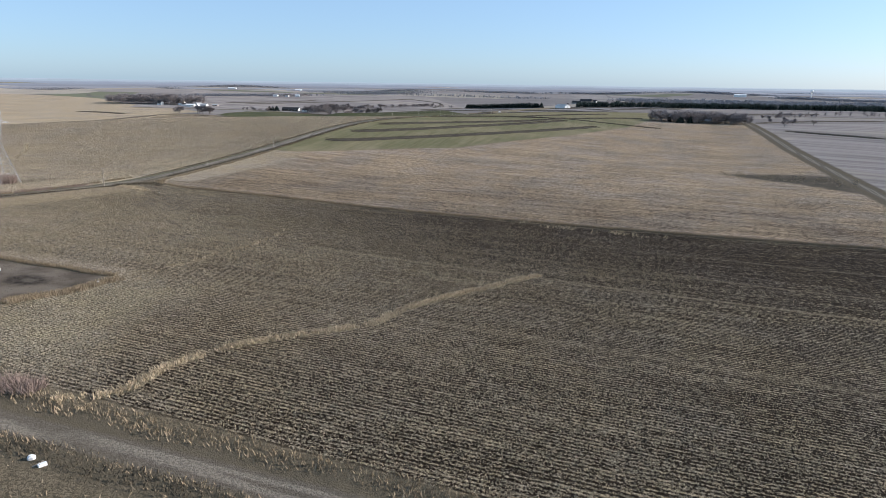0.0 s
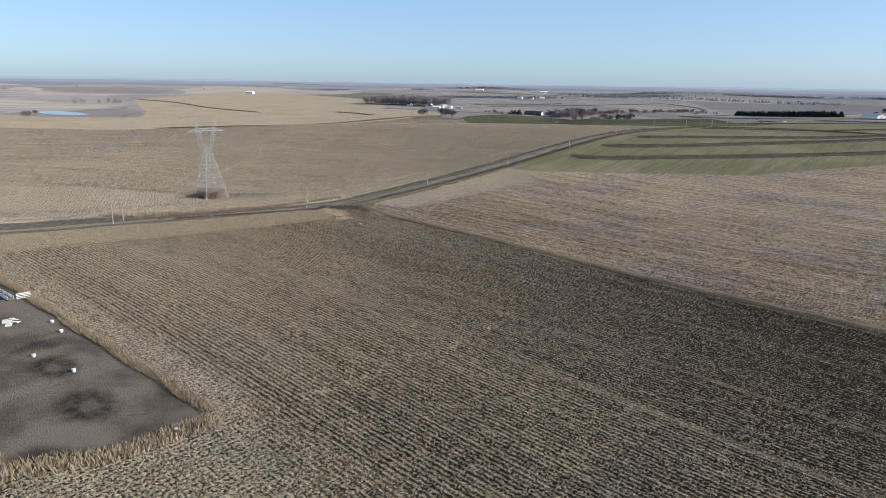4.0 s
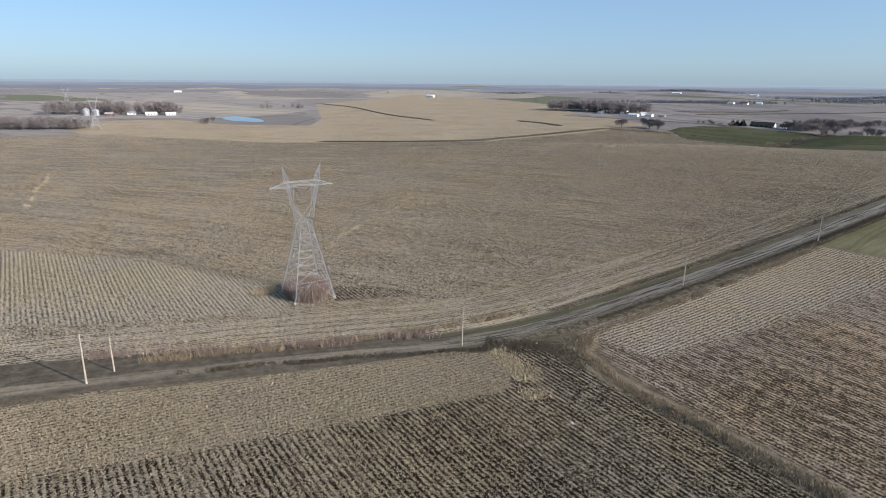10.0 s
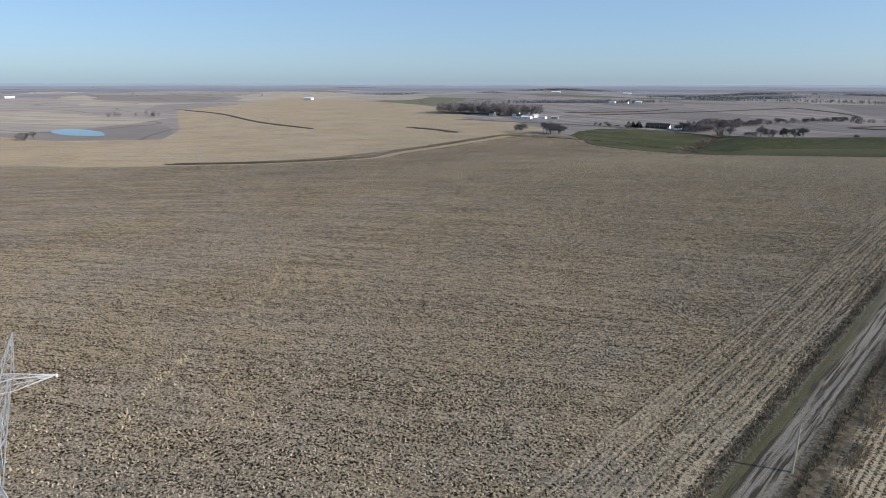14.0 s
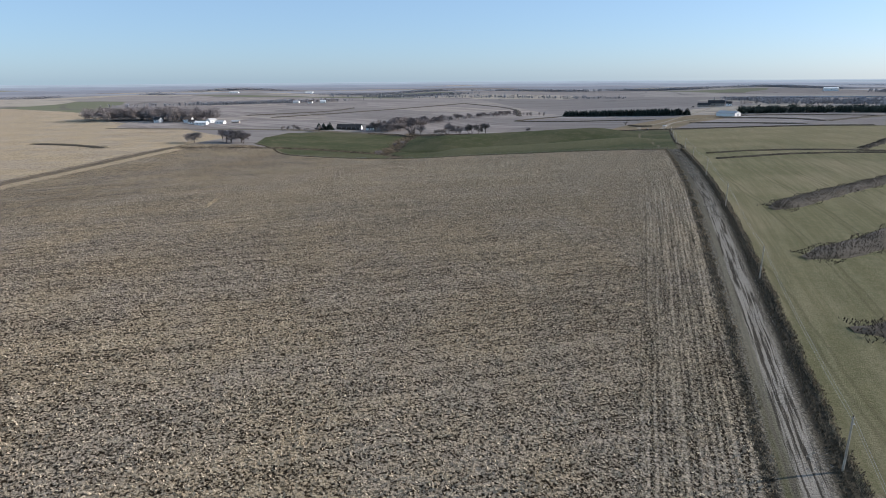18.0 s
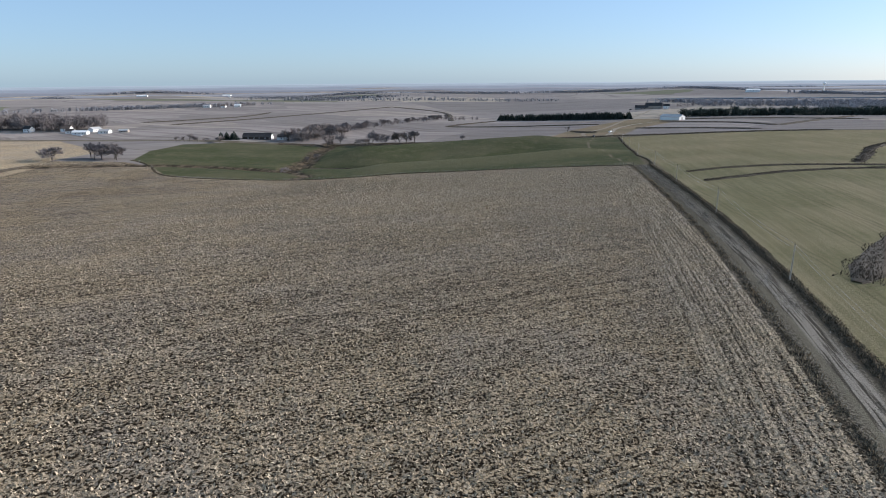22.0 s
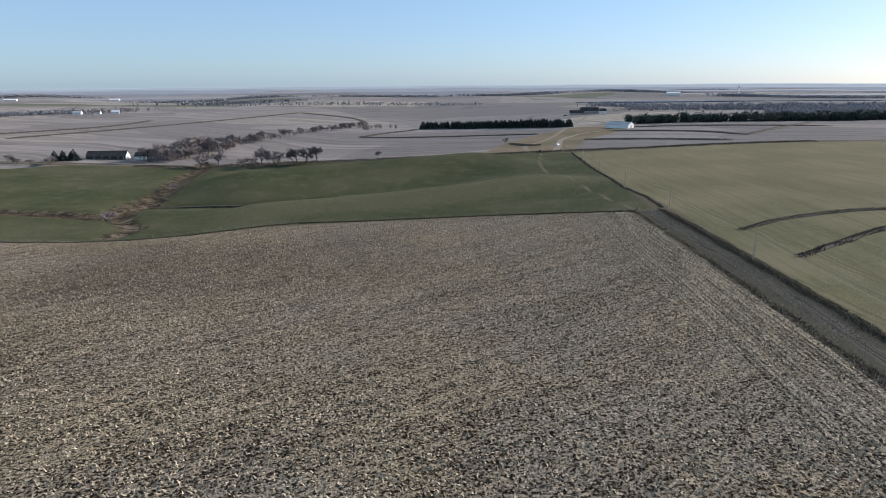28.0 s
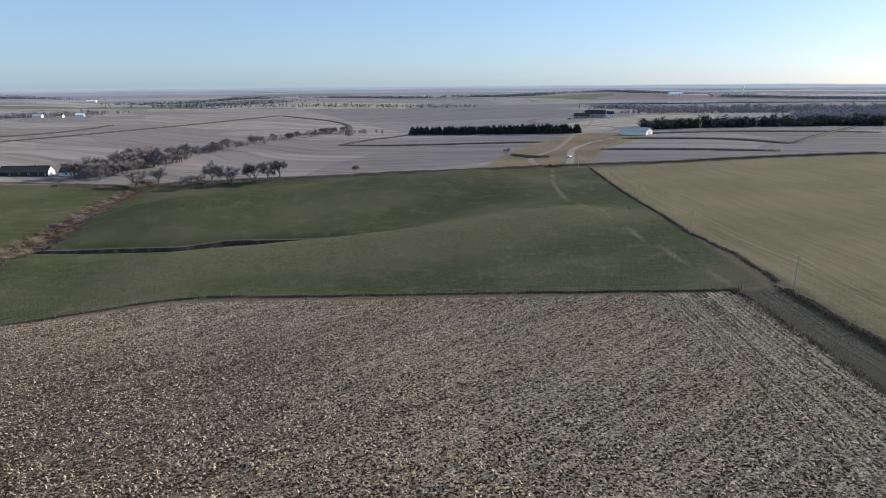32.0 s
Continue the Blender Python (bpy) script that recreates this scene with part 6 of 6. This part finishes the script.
house = building("ranch_house", -597, 947, 8, (30, 9, 3.0), 3.4, brown_wall, dark_shingle, "long low dark-sided house with a white gable end", "house", 4, chimney=True)
building("garage", -572, 952, 8, (9, 8, 2.9), 2.4, white_paint, dark_shingle, "white gabled garage with a dark roof by the house", "garage", 1)
part("gable_siding", Shape().add([(15.03, -4.5, 0), (15.03, 4.5, 0), (15.03, 4.5, 3.0), (15.03, 0, 6.3), (15.03, -4.5, 3.0)], [(0, 1, 2, 3, 4)]), white_paint, house, "white siding on the gable end")
building("machine_shed", -154, 1146, -40, (26, 13, 4.2), 2.6, white_paint, grey_metal, "white metal machine shed with a grey roof", "shed", 0, False, big_door=True)
building("hill_house", -140, 1424, -8, (26, 12, 5.4), 4.6, stone_wall, dark_shingle, "large hilltop house with dark shingle roofs", "house", 4, chimney=True)
building("hill_house_wing", -160, 1416, -8, (20, 10, 3.4), 3.4, stone_wall, dark_shingle, "lower wing of the hilltop house under dark shingles", "house", 3)
building("hill_garage", -121, 1418, -8, (9, 9, 4.6), 3.2, white_paint, dark_shingle, "white gable-ended garage beside the hilltop house", "garage", 1)
r = random.Random(5)
for x, y, rz, size, rise, mat, roof, label in (
        (-862, 985, 10, (11, 8, 4.6), 3.0, white_paint, brown_shingle, "white two-storey farmhouse in a bare grove"),
        (-842, 968, 20, (9, 7, 3.2), 2.2, white_paint, dark_shingle, "small white farm building with a dark roof"),
        (-818, 956, 14, (16, 8, 3.2), 1.8, white_paint, white_paint, "long white farm shed with a pale roof"),
        (-800, 972, 10, (12, 8, 3.0), 1.8, white_paint, grey_metal, "white pole shed with a grey metal roof"),
        (-828, 990, 80, (12, 8, 3.6), 2.2, white_paint, grey_metal, "white barn with a grey roof in the farmyard"),
        (-786, 986, 15, (10, 6, 2.6), 1.4, stone_wall, grey_metal, "low tan shed with a grey roof"),
        (-905, 975, 0, (9, 8, 4.4), 3.0, white_paint, dark_shingle, "white farmhouse standing apart in the trees"),
        (-1128, 262, 80, (11, 8, 3.2), 1.8, white_paint, grey_metal, "white pole barn in the western farmyard"),
        (-1112, 285, 85, (15, 8, 3.0), 2.0, white_paint, white_paint, "long white shed in the western farmyard"),
        (-1140, 300, 90, (10, 8, 3.6), 2.4, white_paint, grey_metal, "white shed with a grey roof in the western farmyard"),
        (-1150, 245, 80, (12, 9, 5.0), 3.2, white_paint, dark_shingle, "white farmhouse at the western farm"),
        (-1105, 232, 70, (10, 8, 3.2), 2.0, red_barn, grey_metal, "faded red barn at the western farm"),
        (-1108, 310, 88, (13, 6, 2.8), 1.8, white_paint, white_paint, "low white shed at the western farm's end"),
        (-1000, 1570, 12, (10, 8, 4.0), 2.4, white_paint, brown_shingle, "distant white farmhouse on a ridge"),
        (-978, 1590, 12, (13, 8, 4.0), 2.4, white_paint, white_paint, "distant white barn on a ridge"),
        (-1035, 1565, 12, (14, 9, 4.0), 2.4, white_paint, grey_metal, "distant white shed on a ridge"),
        (-2350, 545, 80, (24, 12, 5.0), 3.0, white_paint, white_paint, "far white barn on the horizon"),
        (-1700, 2250, 20, (34, 14, 4.0), 2.0, white_paint, white_paint, "far long white building near the horizon"),
        (-1500, 2450, 10, (30, 14, 6.0), 3.0, white_paint, white_paint, "far white farm building"),
        (-1750, 1150, 20, (26, 12, 5.0), 3.0, white_paint, white_paint, "distant white farm shed"),
        (300, 2500, 0, (40, 16, 8.0), 3.0, white_paint, white_paint, "far white building beyond the valley"),
        (60, 757, 10, (12, 8, 3.0), 2.0, stone_wall, grey_metal, "small grey shed among bare trees"),
        (320, 1330, 5, (16, 10, 3.4), 2.0, white_paint, grey_metal, "white shed on the wooded ridge")):
    building("farm_building", x, y, rz, size, rise, mat, roof, label, "farm building", 2 if size[0] < 15 else 3, True)


def grain_bin(x, y, rad, h, label):
    ob = thing("grain_bin", x, y, 0, label, "grain bin", "grain bins", sink=0.2)
    s = Shape()
    for i in range(6):
        s.tube((0, 0, h * i / 6), (0, 0, h * (i + 1) / 6 - 0.03), rad + 0.03 * (i % 2), rad + 0.03 * (i % 2), 24)
    part("body", s, galvanised, ob, "ribbed galvanised wall", True)
    part("roof", Shape().tube((0, 0, h), (0, 0, h + rad * 0.55), rad + 0.15, 0.5, 24), galvanised, ob)
    part("cap", Shape().tube((0, 0, h + rad * 0.55), (0, 0, h + rad * 0.55 + 0.4), 0.5, 0.4, 12), galvanised, ob)
    part("ladder", Shape().box((rad + 0.15, -0.2, h / 2), (0.05, 0.05, h)).box((rad + 0.15, 0.2, h / 2), (0.05, 0.05, h)), galvanised, ob)


grain_bin(-1120, 205, 4.5, 8, "galvanised grain bin at the western farm")
grain_bin(-1118, 217, 3.8, 7, "smaller galvanised grain bin at the western farm")
ob = thing("water_tower", 560, 2650, 0, "far pale water tower beyond the river valley", "water tower", sink=0.5)
ob.scale = (0.75, 0.75, 0.75)
part("stem", Shape().tube((0, 0, 0), (0, 0, 34), 3.0, 2.2, 14), white_paint, ob)
part("tank", Shape().tube((0, 0, 34), (0, 0, 38), 2.4, 7, 18).tube((0, 0, 38), (0, 0, 44), 7, 7, 18).tube((0, 0, 44), (0, 0, 47), 7, 1.5, 18), white_paint, ob)


# ---- vehicles ----
def pickup(x, y, rz, paint, label):
    ob = thing("pickup_truck", x, y, rz, label, "pickup truck", "vehicles", sink=0.02)
    part("body", Shape().box((0, 0, 0.75), (5.4, 1.95, 0.6), 0, 0.12), paint, ob)
    part("hood", Shape().box((1.75, 0, 1.1), (1.7, 1.8, 0.22), 0, 0.09), paint, ob)
    cab = part("cab", Shape().box((0.1, 0, 1.4), (1.9, 1.75, 0.8), 0, 0.25), paint, ob)
    part("windshield", Shape().box((1.0, 0, 1.42), (0.16, 1.5, 0.5), 0, 0.04), window_glass, cab, "dark windshield")
    for sy in (-1, 1):
        part("side_window", Shape().box((0.1, sy * 0.87, 1.45), (1.4, 0.05, 0.42), 0, 0.02), window_glass, cab, "dark side window")
        part("bed_side", Shape().box((-1.8, sy * 0.9, 1.15), (1.8, 0.1, 0.35), 0, 0.03), paint, ob)
        part("headlight", Shape().box((2.7, sy * 0.7, 0.85), (0.06, 0.35, 0.2), 0, 0.02), white_plastic, ob)
        for sx in (-1.7, 1.75):
            wheel_ = part("wheel", Shape().tube((sx, sy * 0.7, 0.38), (sx, sy * 0.98, 0.38), 0.38, 0.38, 16), black_rubber, ob, "black tyre")
            part("rim", Shape().tube((sx, sy * 0.98, 0.38), (sx, sy * 1.0, 0.38), 0.22, 0.2, 12), galvanised, wheel_)
    part("tailgate", Shape().box((-2.68, 0, 1.15), (0.08, 1.8, 0.35), 0, 0.02), paint, ob)


pickup(-236.3, 1000, 62, car_white, "white pickup truck parked on the gravel drive")
pickup(-254.6, 957, 80, car_dark, "dark pickup truck parked at the pasture gate")
pickup(-178, 1404, 30, car_dark, "dark pickup truck parked beside the hilltop house")
pickup(-806, 940, 10, car_white, "white pickup truck in the farmyard")
